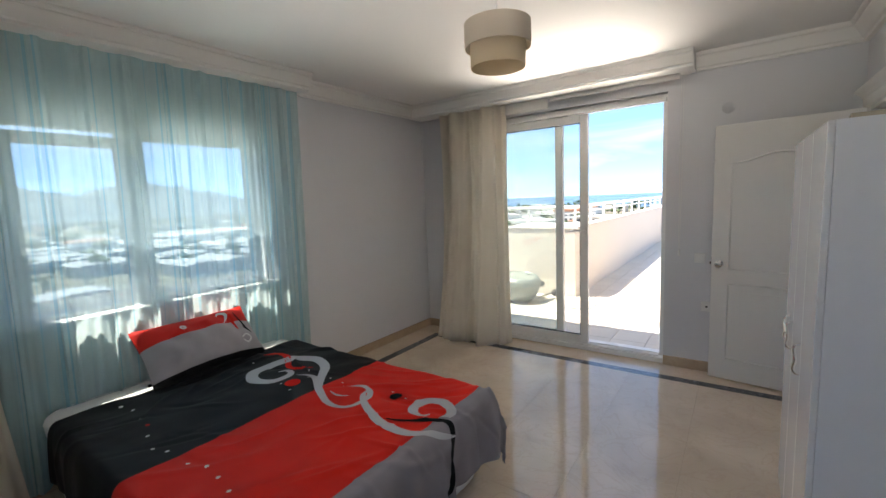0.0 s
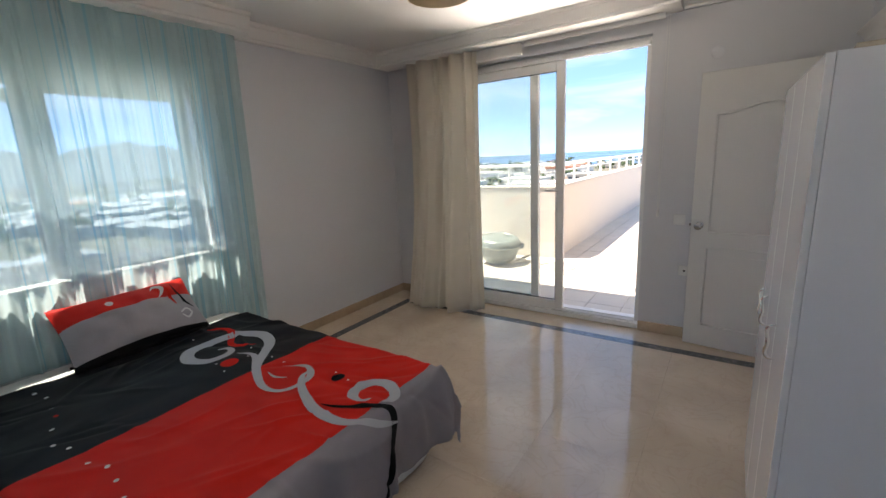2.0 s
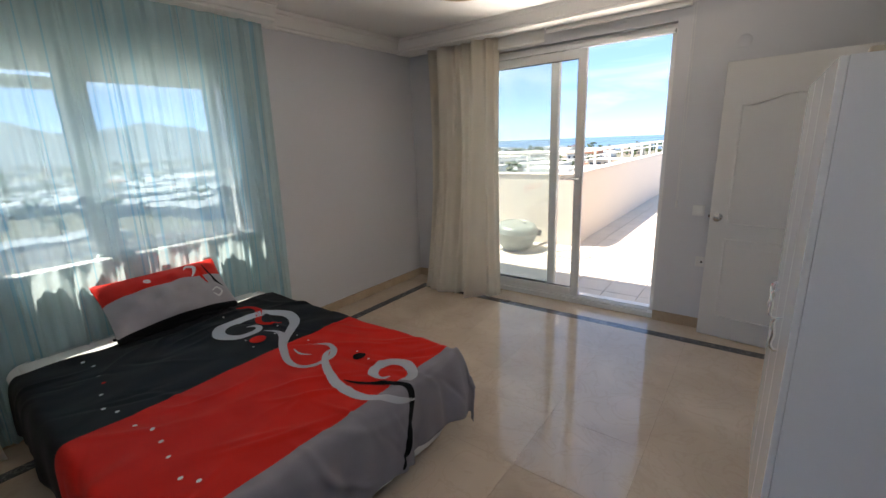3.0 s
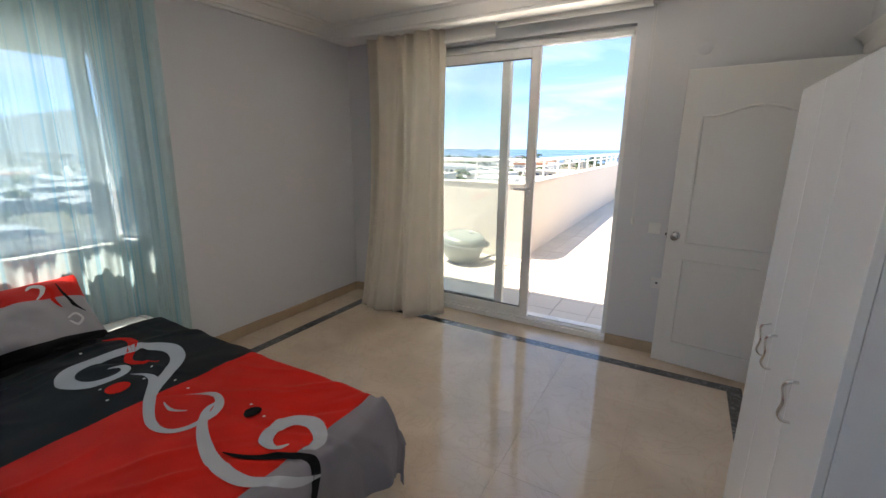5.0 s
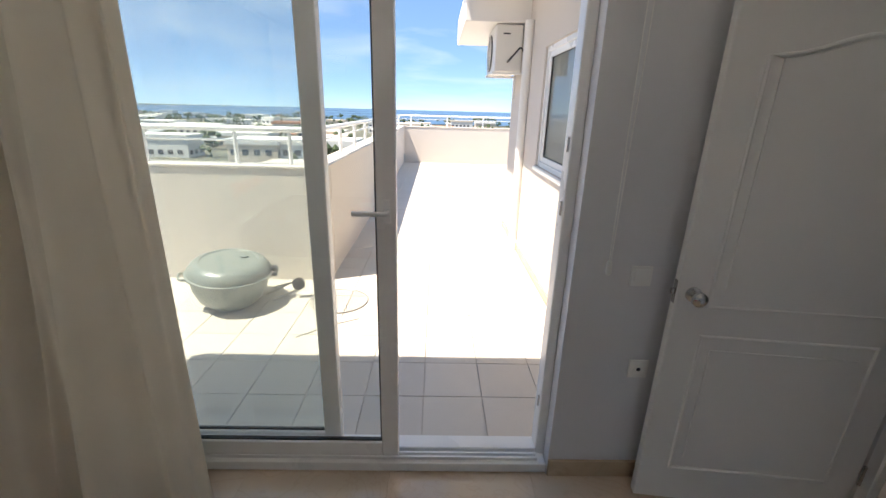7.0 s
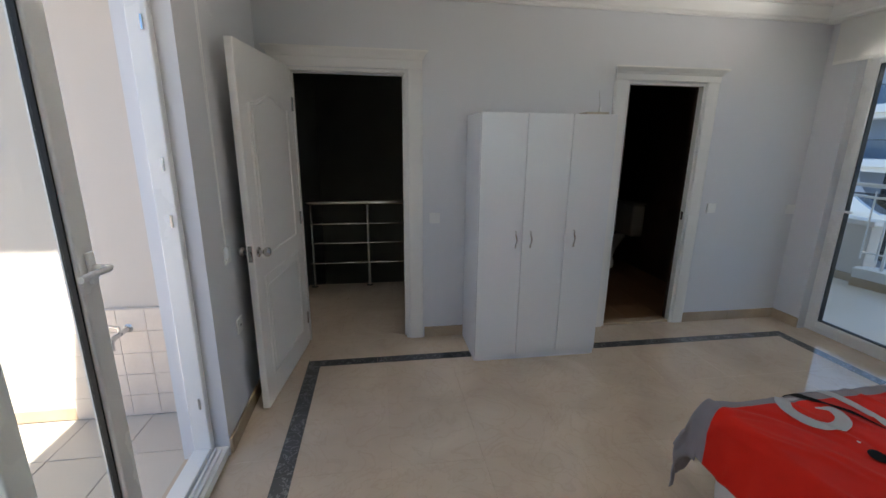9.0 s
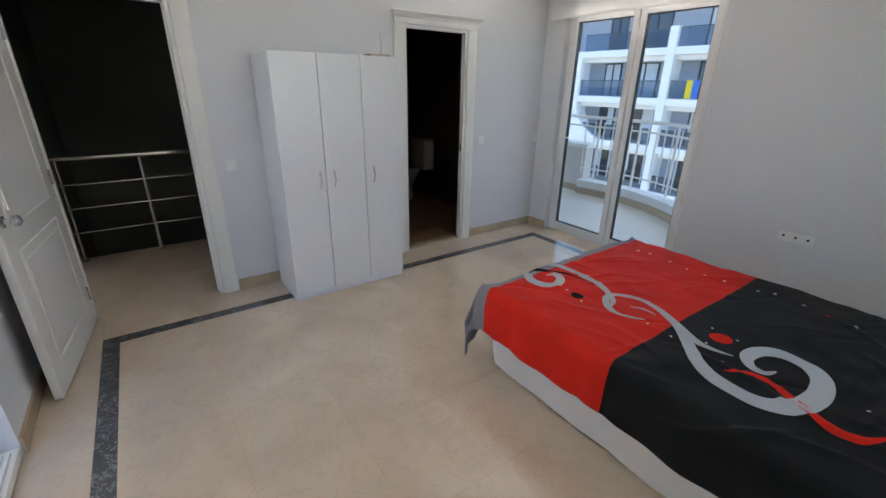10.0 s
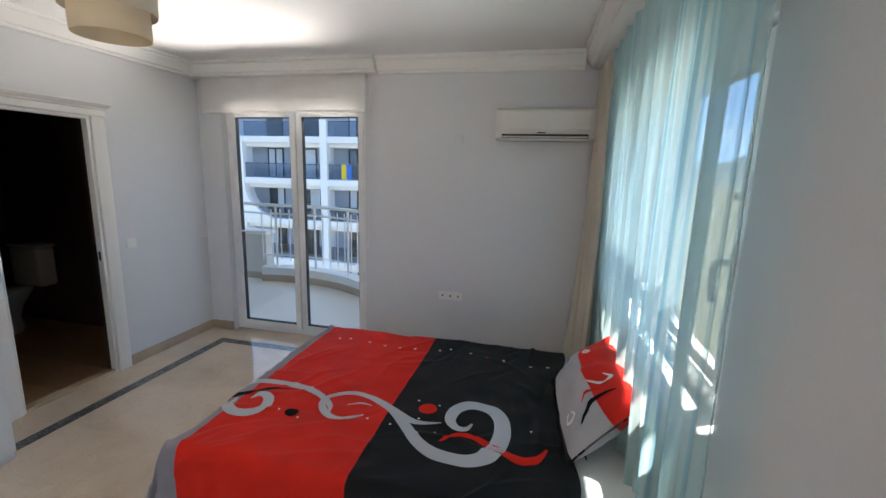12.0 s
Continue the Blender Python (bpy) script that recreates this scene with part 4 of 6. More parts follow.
pillow = thing("pillow", "red and grey printed pillow leaning against the curtain on the bed", "pillow", pose(0.225, 1.395, 0.66, 0, -42, 2))
uvp = lambda u, v: (u, v)
part("front", sheet(lambda u, v: pillow_shape(u, v, 1), span(0, 1, 40), span(0, 1, 26), uvp), PILLOW, pillow, smooth=80)
part("back", sheet(lambda u, v: pillow_shape(u, v, -1), span(0, 1, 30), span(0, 1, 20), uvp), PILLOW, pillow, smooth=80)


def pillow_print(pts, widths, ink):
    line = spline([(u, v, 0) for u, v in pts], 8)
    n, bm, prev = len(line), bmesh.new(), None
    for i, p in enumerate(line):
        d = (line[min(i + 1, n - 1)] - line[max(i - 1, 0)]).normalized()
        k = i / (n - 1) * (len(widths) - 1)
        j = min(int(k), len(widths) - 2)
        w = widths[j] + (widths[j + 1] - widths[j]) * (k - j)
        row = [bm.verts.new(pillow_shape(p.x - d.y * w * s * 0.57, p.y + d.x * w * s, 1) + Vector((0.003, 0, 0))) for s in (-0.5, 0.5)]
        if prev:
            bm.faces.new((prev[0], prev[1], row[1], row[0]))
        prev = row
    part("printed_swirl", bm, ink, pillow)


pillow_print([(0.66, 0.82), (0.70, 0.88), (0.75, 0.82), (0.73, 0.72), (0.68, 0.62)], [0.01, 0.05, 0.06, 0.04, 0.01], INK_WHITE)
pillow_print([(0.76, 0.86), (0.79, 0.72), (0.77, 0.58), (0.80, 0.46)], [0.01, 0.04, 0.05, 0.01], INK_RED)
pillow_print([(0.84, 0.86), (0.85, 0.66), (0.88, 0.48), (0.93, 0.36)], [0.01, 0.04, 0.05, 0.01], INK_BLACK)
pillow_print([(0.80, 0.30), (0.85, 0.34), (0.88, 0.26), (0.84, 0.2), (0.80, 0.26)], [0.02, 0.03, 0.03, 0.03, 0.02], INK_WHITE)
dot = bmesh.new()
dot.faces.new([dot.verts.new(pillow_shape(0.33 + 0.028 * math.cos(a), 0.74 + 0.05 * math.sin(a), 1) + Vector((0.004, 0, 0))) for a in (2 * math.pi * k / 18 for k in range(18))])
part("printed_dot", dot, INK_WHITE, pillow)
roll = thing("folded_pillowcase", "black cotton pillowcase edge tucked under the pillow", "pillowcase", pose(0.335, 1.385, 0.505, 0, 0, 2))
part("cloth", sheet(lambda u, v: Vector((0.055 * math.cos(v) + 0.01 * noise.noise(Vector((u * 9, v, 0))), (u - 0.5) * 0.70, 0.014 + 0.017 * math.sin(v) + 0.004 * math.sin(30 * u + v))), span(0, 1, 40), span(-0.6, math.pi + 0.4, 14)), INK_BLACK, roll, smooth=80)

# ---- bedroom: wardrobe ----
wardrobe = thing("wardrobe", "white gloss three-door wardrobe with chrome bow handles", "wardrobe")
WX, WY0, WY1, WZ = 3.348, 1.842, 2.765, 1.737
part("side_panel", box((WX + 0.019, WY0, 0.0), (E_ - 0.018, WY0 + 0.018, WZ), 0.001, 1), CARCASS, wardrobe)
part("side_panel", box((WX + 0.019, WY1 - 0.018, 0.0), (E_ - 0.018, WY1, WZ), 0.001, 1), CARCASS, wardrobe)
part("top_panel", box((WX + 0.019, WY0 + 0.0182, WZ - 0.018), (E_ - 0.018, WY1 - 0.0182, WZ), 0.001, 1), CARCASS, wardrobe)
part("bottom_panel", box((WX + 0.019, WY0 + 0.0182, 0.05), (E_ - 0.018, WY1 - 0.0182, 0.068)), CARCASS, wardrobe)
part("back_panel", box((E_ - 0.0178, WY0 + 0.002, 0.0), (E_ - 0.014, WY1 - 0.002, WZ - 0.002)), CARCASS, wardrobe)
part("plinth", box((WX + 0.012, WY0 + 0.0182, 0.0), (WX + 0.028, WY1 - 0.0182, 0.048)), CARCASS, wardrobe)
dw = (WY1 - WY0) / 3
for k, hy in ((0, 0.06), (1, dw - 0.045), (2, 0.045)):
    a, b = WY0 + k * dw + 0.0018, WY0 + (k + 1) * dw - 0.0018
    d = part("cabinet_door", box((WX, a, 0.045), (WX + 0.018, b, WZ - 0.001), 0.0016, 2), LACQUER, wardrobe)
    y = {0: b - 0.06, 1: b - 0.055, 2: a + 0.047}[k]
    bow = bmesh.new()
    tube(bow, spline([(WX + 0.001, y, 0.850), (WX - 0.018, y, 0.853), (WX - 0.026, y + 0.004, 0.870), (WX - 0.022, y - 0.006, 0.907), (WX - 0.026, y + 0.004, 0.945), (WX - 0.018, y, 0.962), (WX + 0.001, y, 0.965)], 5), [0.004 + 0.0018 * math.sin(math.pi * i / 30) for i in range(31)], 8)
    part("handle", bow, CHROME, d, "wavy chrome bow handle", smooth=True)

board = thing("small_board", "small beige wooden board lying on the wardrobe", "board", pose(3.475, 1.93, WZ, 0, 0, -5))
part("plank", box((-0.068, -0.058, 0.0003), (0.068, 0.10, 0.017), 0.003), mat("raw_beige_wood", (0.50, 0.43, 0.33), 0.7, var=0.12, scale=9, stretch=(1, 6, 1)), board)
wire_end = thing("loose_cable", "thin grey cable with a white plastic end standing on the board", "cable", pose(3.497, 1.90, WZ + 0.0173))
part("sleeve", lathe(bmesh.new(), [(0.008, 0.0), (0.0085, 0.004), (0.0085, 0.036), (0.006, 0.041)], (0, 0, 0), 14), PLASTIC, wire_end, smooth=True)
part("cable", tube(bmesh.new(), spline([(0.004, 0, 0.038), (0.006, 0, 0.06), (0.012, 0, 0.09), (0.021, 0, 0.115), (0.024, 0, 0.135), (0.020, 0, 0.148)], 5), 0.0017, 6), CHROME, wire_end, "thin bent grey cable", smooth=True)

# ---- bedroom: curtains and blinds ----
def hanging(name, axis, at, a, b, z0, z1, folds, amp, seed, gather, lean=0.0, pleats=47, pleat=0.0):
    """Cloth hanging along axis from a to b; gather(share of height) gives (start, end) shares; lean: how far it flares out below."""
    width = b - a
    def f(s, h):
        g0, g1 = gather(h)
        u = a + width * (g0 + (g1 - g0) * s)
        k = drape_fold(s * width, seed, folds) + 0.25 * math.sin(folds * 1.7 * s * width + 4 * h + seed)
        d = at + amp * k * (0.35 + 0.65 * (1 - h) ** 0.5) + lean * (1 - h) ** 2 * (0.6 + 0.4 * math.sin(3.1 * s + seed))
        d += pleat * math.sin(pleats * s * width + 1.5 * math.sin(2 * h + 5 * s)) * (0.35 + 0.65 * h)
        z = z0 + (z1 - z0) * h + (0.012 * math.sin(6 * s + seed) if h < 0.02 else 0)
        u += amp * 0.35 * math.cos(folds * s * width + seed + 0.6 * h)
        return Vector((u, d, z)) if axis == 0 else Vector((d, u, z))
    return sheet(f, span(0, 1, int(width * 190)), span(0, 1, 44))


drape_n = thing("curtain", "cream cotton curtain drawn aside at the terrace door", "curtain", group="cream curtains")
o = part("cloth", hanging("c", 0, 4.07, 0.29, 1.225, 0.012, 2.52, 15, 0.082, 0.7, lambda h: (0.02 + 0.05 * math.sin(3 * h), 1.0 - 0.06 * math.sin(2.4 * h)), -0.26, pleat=0.030), DRAPE, drape_n, smooth=80)
thicken(o, 0.0015)
tr = bmesh.new()
bx(tr, (0.03, 4.045, 2.522), (2.70, 4.085, 2.545), 0.003)
part("curtain_track", tr, ALU, drape_n, "white curtain track under the ceiling")
drape_w = thing("curtain", "cream cotton curtain hanging beside the bed head", "curtain", group="cream curtains")
o = part("cloth", hanging("c", 1, 0.135, -0.16, 0.50, 0.012, 2.52, 18, 0.040, 2.1, lambda h: (0.0, 0.72 + 0.28 * (1 - h)), 0.13, pleat=0.018), DRAPE, drape_w, smooth=80)
thicken(o, 0.0015)
voile = thing("sheer_curtain", "aqua sheer voile curtain with fine blue stripes over the window", "curtain")
part("cloth", hanging("c", 1, 0.118, 0.33, 2.37, 0.03, 2.53, 30, 0.042, 1.3, lambda h: (0.0 + 0.02 * h, 1.0 - 0.02 * (1 - h)), -0.06, 61, 0.005), SHEER, voile, smooth=80)
tr = bmesh.new()
bx(tr, (0.10, -0.15, 2.532), (0.14, 2.36, 2.552), 0.003)
part("curtain_track", tr, ALU, voile, "white curtain track under the ceiling")


def blind(name, y, sign, a, b, top, bottom, chain_x, chain_z):
    """A roller blind nearly rolled up: roll, cloth, bottom bar and bead chain."""
    t = thing(name, "white roller blind rolled nearly up above the glazed door", "roller blind", group="roller blinds")
    part("roller_tube", rod((a, y, top - 0.035), (b, y, top - 0.035), 0.028, 20), BLIND, t, smooth=True)
    part("cloth", sheet(lambda u, v: Vector((u, y + sign * 0.028 + 0.002 * math.sin(9 * u), v)), span(a + 0.004, b - 0.004, 24), span(bottom, top - 0.035, 6)), BLIND, t, smooth=True)
    part("bottom_bar", box((a + 0.002, y + sign * 0.028 - 0.006, bottom - 0.022), (b - 0.002, y + sign * 0.028 + 0.006, bottom), 0.004), TRIM, t)
    if chain_x:
        ch = bmesh.new()
        for dx in (-0.008, 0.008):
            tube(ch, [(chain_x + dx, y, top - 0.03), (chain_x + dx * 1.2, y - sign * 0.004, (top + chain_z) / 2), (chain_x + dx * 0.4, y, chain_z)], 0.0018, 6)
        part("bead_chain", ch, PLASTIC, t, "white bead chain")
        part("chain_weight", lathe(bmesh.new(), [(0.003, 0.0), (0.009, -0.008), (0.011, -0.045), (0.006, -0.058)], (chain_x, y, chain_z + 0.004), 14), PLASTIC, t, smooth=True)
    return t


blind("roller_blind", N_ - 0.055, -1, 0.62, 1.605, 2.545, 2.395, 0, 0)
blind("roller_blind", N_ - 0.055, -1, 1.617, 2.712, 2.545, 2.46, 2.727, 1.05)
blind("roller_blind", S_ + 0.04, 1, 2.05, 3.70, 2.50, 2.185, 2.04, 1.02)

# ---- bedroom: lamp, air conditioner, switches ----
lamp = thing("pendant_lamp", "beige two-tier drum pendant lamp, switched off", "lamp", pose(2.18, 1.988, 0.035))
def ring_shell(r0, r1, z0, z1, t=0.003):
    bm = bmesh.new()
    prof = [(r0, z0), (r1, z1), (r1 - t, z1), (r0 - t, z0)]
    rings = [[bm.verts.new((r * math.cos(2 * math.pi * k / 48), r * math.sin(2 * math.pi * k / 48), z)) for k in range(48)] for r, z in prof]
    for i in range(4):
        a, b = rings[i], rings[(i + 1) % 4]
        for k in range(48):
            bm.faces.new((a[k], a[(k + 1) % 48], b[(k + 1) % 48], b[k]))
    return bm


part("shade", ring_shell(0.156, 0.156, 2.215, 2.325), SHADE, lamp, "upper beige fabric drum", smooth=40)
part("shade", ring_shell(0.13, 0.13, 2.125, 2.245), SHADE_IN, lamp, "lower pale fabric drum", smooth=40)
part("diffuser", lathe(bmesh.new(), [(0.127, 2.242), (0.127, 2.246)], (0, 0, 0), 40), SHADE_IN, lamp)
sp = bmesh.new()
for k in range(3):
    t = 2 * math.pi * k / 3
    tube(sp, [(0, 0, 2.32), (0.155 * math.cos(t), 0.155 * math.sin(t), 2.32)], 0.0025, 6)
part("spider", sp, CHROME, lamp)
part("cable", rod((0, 0, 2.31), (0, 0, 2.54), 0.003, 8), PLASTIC, lamp)
part("ceiling_rose", lathe(bmesh.new(), [(0.05, 2.574), (0.05, 2.56), (0.03, 2.54), (0.006, 2.533)], (0, 0, 0), 28), PLASTIC, lamp, smooth=True)

ac = thing("air_conditioner", "aged white wall air conditioner under the ceiling", "air conditioner")
side = [(S_ + 0.002, 1.955), (S_ + 0.05, 1.940), (S_ + 0.12, 1.938), (S_ + 0.165, 1.955), (S_ + 0.178, 1.990), (S_ + 0.182, 2.110), (S_ + 0.172, 2.165), (S_ + 0.15, 2.182), (S_ + 0.01, 2.187)]
part("body", prism(bmesh.new(), side, 0.165, 0.91, 0), ACWHITE, ac, smooth=35)
part("front_panel", box((0.205, S_ + 0.176, 2.015), (0.87, S_ + 0.187, 2.155), 0.006), ACWHITE, ac)
part("air_slot", prism(bmesh.new(), [(S_ + 0.10, 1.936), (S_ + 0.1705, 1.958), (S_ + 0.181, 1.986), (S_ + 0.16, 1.980)], 0.215, 0.86, 0), DARKP, ac, "dark air outlet")
for k in range(2):
    part("louver", prism(bmesh.new(), [(S_ + 0.150 + 0.014 * k, 1.943 + 0.014 * k), (S_ + 0.176 + 0.010 * k, 1.950 + 0.016 * k), (S_ + 0.175 + 0.010 * k, 1.955 + 0.016 * k), (S_ + 0.149 + 0.014 * k, 1.947 + 0.014 * k)], 0.22, 0.855, 0), ACWHITE, ac)
part("badge", box((0.53, S_ + 0.1825, 1.993), (0.59, S_ + 0.1845, 2.001)), DARKP, ac)


def plate(name, label, category, at, axis, out, w=0.082, h=0.082, rockers=1, sockets=0):
    """A wall switch or socket: axis is the wall's normal (0: x, 1: y), out its way into the room."""
    t = thing(name, label, category)
    x, y, z = at
    def put(u0, u1, z0, z1, d0, d1):
        d0, d1 = sorted((out * d0, out * d1))
        return ((x + d0, y + u0, z + z0), (x + d1, y + u1, z + z1)) if axis == 0 else ((x + u0, y + d0, z + z0), (x + u1, y + d1, z + z1))
    part("cover", box(*put(-w / 2, w / 2, -h / 2, h / 2, 0.0005, 0.011), 0.004), PLASTIC, t)
    for k in range(rockers):
        a = -w / 2 + 0.012 + (w - 0.024) * k / rockers
        part("rocker", box(*put(a + 0.001, a + (w - 0.024) / rockers - 0.001, -h / 2 + 0.012, h / 2 - 0.012, 0.010, 0.014), 0.002), PLASTIC, t)
    for k in range(sockets):
        c = -w / 2 + w * (k + 0.5) / sockets
        q = Vector((x + out * 0.0108, y + c, z)) if axis == 0 else Vector((x + c, y + out * 0.0108, z))
        tm = Euler((0, radians(90 * out), 0)).to_matrix() if axis == 0 else Euler((radians(-90 * out), 0, 0)).to_matrix()
        part("socket", lathe(bmesh.new(), [(0.024, 0), (0.024, 0.0025), (0.0205, 0.003), (0.020, 0.001)], q, 20, tm), PLASTIC, t)
        part("socket_holes", lathe(bmesh.new(), [(0.009, 0.0012), (0.009, 0.0016)], q, 10, tm), DARKP, t)
    return t


plate("light_switch", "white square light switch beside the hall door frame", "switch", (E_, 3.0, 0.985), 0, -1)
plate("light_switch", "white square light switch beside the bathroom door frame", "switch", (E_, 0.64, 1.03), 0, -1)
plate("light_switch", "small white switch near the balcony door", "switch", (E_, -0.14, 1.01), 0, -1)
plate("light_switch", "white square light switch between terrace door and room door", "switch", (2.877, N_, 0.975), 1, -1)
plate("wall_socket", "white wall socket low behind the open door", "socket", (2.935, N_, 0.565), 1, -1, rockers=0, sockets=1)
plate("triple_socket", "white triple socket strip low on the wall above the bed", "socket", (1.265, S_, 0.584), 1, 1, 0.215, 0.075, 0, 3)
for nm, at, tm in (("round_cover", (3.04, N_, 2.17), Euler((radians(90), 0, 0)).to_matrix()), ("round_cover", (1.233, S_, 1.95), Euler((radians(-90), 0, 0)).to_matrix())):
    solo(nm, lathe(bmesh.new(), [(0.042, 0.0005), (0.042, 0.004), (0.036, 0.007), (0.004, 0.008)], at, 28, tm), PAINT, "flush round junction cover painted like the wall", "wall cover", smooth=True)

# ---- hall, bathroom and second bedroom ----
setting("hall_floor_slab", box((3.89, 2.27, -0.12), (5.24, 4.2, -0.012)), JOINT, "hall floor slab beside the stairwell", "floor")
setting("hall_wall_north", wall(1, 4.2, 4.42, 4.0, 7.0, -3.0, 2.62, [(4.05, 4.85, -0.0125, 2.03)]), [HALLSHADE, CEIL, BROWN], "dark olive hall wall with a doorway", "wall")
setting("hall_wall_south", wall(1, 2.25, 2.40, 3.89, 7.0, -3.0, 2.62), [BROWN, HALLSHADE, HALLSHADE], "dark olive hall wall", "wall")
setting("hall_wall_east", wall(0, 6.6, 6.75, 2.40, 4.20, -3.0, 2.62), [HALLSHADE] * 3, "dark olive stairwell wall", "wall")
setting("hall_wall_below", wall(0, 5.1, 5.24, 2.40, 4.20, -3.0, -0.13), [HALLSHADE] * 3, "dark stairwell wall below the landing", "wall")
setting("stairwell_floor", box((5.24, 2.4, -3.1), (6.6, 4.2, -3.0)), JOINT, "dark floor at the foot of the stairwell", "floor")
# the ceiling's shade is in its dark colour
setting("hall_ceiling", box((4.0, 2.25, H_), (6.75, 4.42, H_ + 0.1)), HALLSHADE, "hall ceiling, its shade put into a dark olive colour", "ceiling")
setting("trim_hall_architrave", bx(bx(bx(bmesh.new(), (4.051, 4.196, 0.0), (4.07, 4.424, 2.01)), (4.83, 4.196, 0.0), (4.849, 4.424, 2.01)), (4.051, 4.196, 2.01), (4.849, 4.424, 2.029)), mat("dark_brown_door_lining", (0.18, 0.115, 0.08), 0.5, var=0.15, scale=8), "dark brown lining of the second doorway", "door frame")

railing = thing("stair_railing", "polished steel stair railing with three thin bars", "railing")
part("handrail", rod((5.16, 2.42, 0.922), (5.16, 4.18, 0.922), 0.022, 16), STEEL, railing, smooth=True)
for y in (4.13, 3.54, 2.95, 2.50):
    part("post", rod((5.16, y, 0.0), (5.16, y, 0.90), 0.016, 14), STEEL, railing, smooth=True)
    part("base_flange", lathe(bmesh.new(), [(0.036, 0.0), (0.036, 0.006), (0.02, 0.012)], (5.16, y, 0.0), 18), STEEL, railing)
for z in (0.27, 0.49, 0.70):
    part("bar", rod((5.145, 2.42, z), (5.145, 4.16, z), 0.0075, 10), STEEL, railing, smooth=True)

# bathroom
setting("bathroom_floor_slab", box((3.89, 0.10, -0.12), (6.2, 2.25, -0.012)), JOINT, "bathroom floor slab", "floor")
setting("bathroom_wall_south", wall(1, 0.0, 0.15, 3.89, 6.2, -0.02, 2.62), [BROWN] * 3, "dark brown tiled bathroom wall", "wall")
setting("bathroom_wall_east", wall(0, 6.0, 6.15, 0.15, 2.25, -0.02, 2.62), [BROWN] * 3, "dark brown tiled bathroom wall", "wall")
setting("bathroom_lining", wall(0, 3.8905, 3.8965, 0.15, 2.25, 0.0, 2.6, [(0.859, 1.525, 0.0, 2.012)]), [BROWN] * 3, "dark brown tiles on the bathroom side of the wall", "wall")
# out of view; dark colour keeps the bathroom dim
setting("bathroom_ceiling", box((4.0, 0.0, H_), (6.2, 2.25, H_ + 0.1)), HALLSHADE, "unseen bathroom ceiling, coloured dark to keep the room dim", "ceiling")
toilet = thing("toilet", "white ceramic close-coupled toilet in the dark bathroom", "toilet", pose(5.55, 0.16, 0))
part("cistern", box((-0.19, 0.0, 0.42), (0.19, 0.17, 0.82), 0.03, 3), CERAMIC, toilet, smooth=40)
part("cistern_lid", box((-0.2, -0.002, 0.82), (0.2, 0.18, 0.85), 0.012, 3), CERAMIC, toilet, smooth=40)
part("bowl", lathe(bmesh.new(), [(0.11, 0.0), (0.12, 0.05), (0.10, 0.14), (0.13, 0.27), (0.18, 0.37), (0.185, 0.40), (0.15, 0.40), (0.10, 0.30)], (0, 0.40, 0), 28, squash=(1, 1.3)), CERAMIC, toilet, smooth=True)
part("seat", lathe(bmesh.new(), [(0.19, 0.401), (0.192, 0.42), (0.17, 0.432), (0.02, 0.434)], (0, 0.39, 0), 28, squash=(1, 1.28)), CERAMIC, toilet, smooth=True)
holder = thing("toilet_roll_holder", "chrome ring roll holder on the brown tiles", "roll holder", pose(4.72, 0.152, 0.70))
part("ring", tube(bmesh.new(), [(0.05 * math.cos(t), 0.035, 0.05 * math.sin(t)) for t in (2 * math.pi * k / 24 for k in range(24))], 0.005, 8, closed=True), CHROME, holder, smooth=True)
part("rose", lathe(bmesh.new(), [(0.025, 0), (0.022, 0.012), (0.008, 0.035)], (0, 0, 0.05), 16, Euler((radians(-90), 0, 0)).to_matrix()), CHROME, holder, smooth=True)

# second bedroom, seen through the doorways
ROOM2 = mat("white_room_paint", (0.76, 0.77, 0.77), 0.7, var=0.02, scale=1.2)
setting("bedroom_floor_slab", box((3.28, 4.42, -0.12), (7.4, 8.65, -0.012)), JOINT, "floor slab of the second bedroom", "floor")
setting("bedroom_wall_north", wall(1, 6.78, 6.9, 3.28, 7.4, -0.02, 2.62), [ROOM2] * 3, "white wall behind the second bed", "wall")
setting("bedroom_wall_east", wall(0, 7.2, 7.35, 4.42, 6.78, -0.02, 2.62, [(4.9, 6.3, 0.9, 2.2)]), [ROOM2, EXT, ROOM2], "white wall with a window opening", "wall")
setting("bedroom_ceiling", box((3.28, 4.42, H_), (7.4, 8.65, H_ + 0.1)), CEIL, "white ceiling of the second bedroom", "ceiling")
setting("trim_bedroom_cornice", prism(bmesh.new(), [(6.78 - p, H_ + z) for p, z in crown(0.11, 0.12)], 3.28, 7.2, 0), TRIM, "white crown moulding in the second bedroom", "moulding", smooth=25)
bed2 = thing("single_bed", "white bed with a dark blue and red printed spread", "bed")
part("bed_frame", box((5.34, 4.98, 0.04), (6.60, 6.68, 0.26), 0.012), UPVC, bed2, "white bed frame")
part("mattress", box((5.37, 5.0, 0.262), (6.57, 6.66, 0.40), 0.05, 4), SHEET, bed2, smooth=50)
hb = [(5.33, 0.30)] + [(5.33 + 1.29 * t, 0.56 + 0.11 * min(1, max(0, (min(t, 1 - t) - 0.06) / 0.10)) ** 0.6) for t in span(0, 1, 40)] + [(6.62, 0.30)]
part("headboard", prism(bmesh.new(), hb, 6.69, 6.73, 1), UPVC, bed2, "white shaped headboard", smooth=30)
spread2 = thing("printed_spread", "dark blue, red and black printed cotton spread on the second bed", "bedspread")
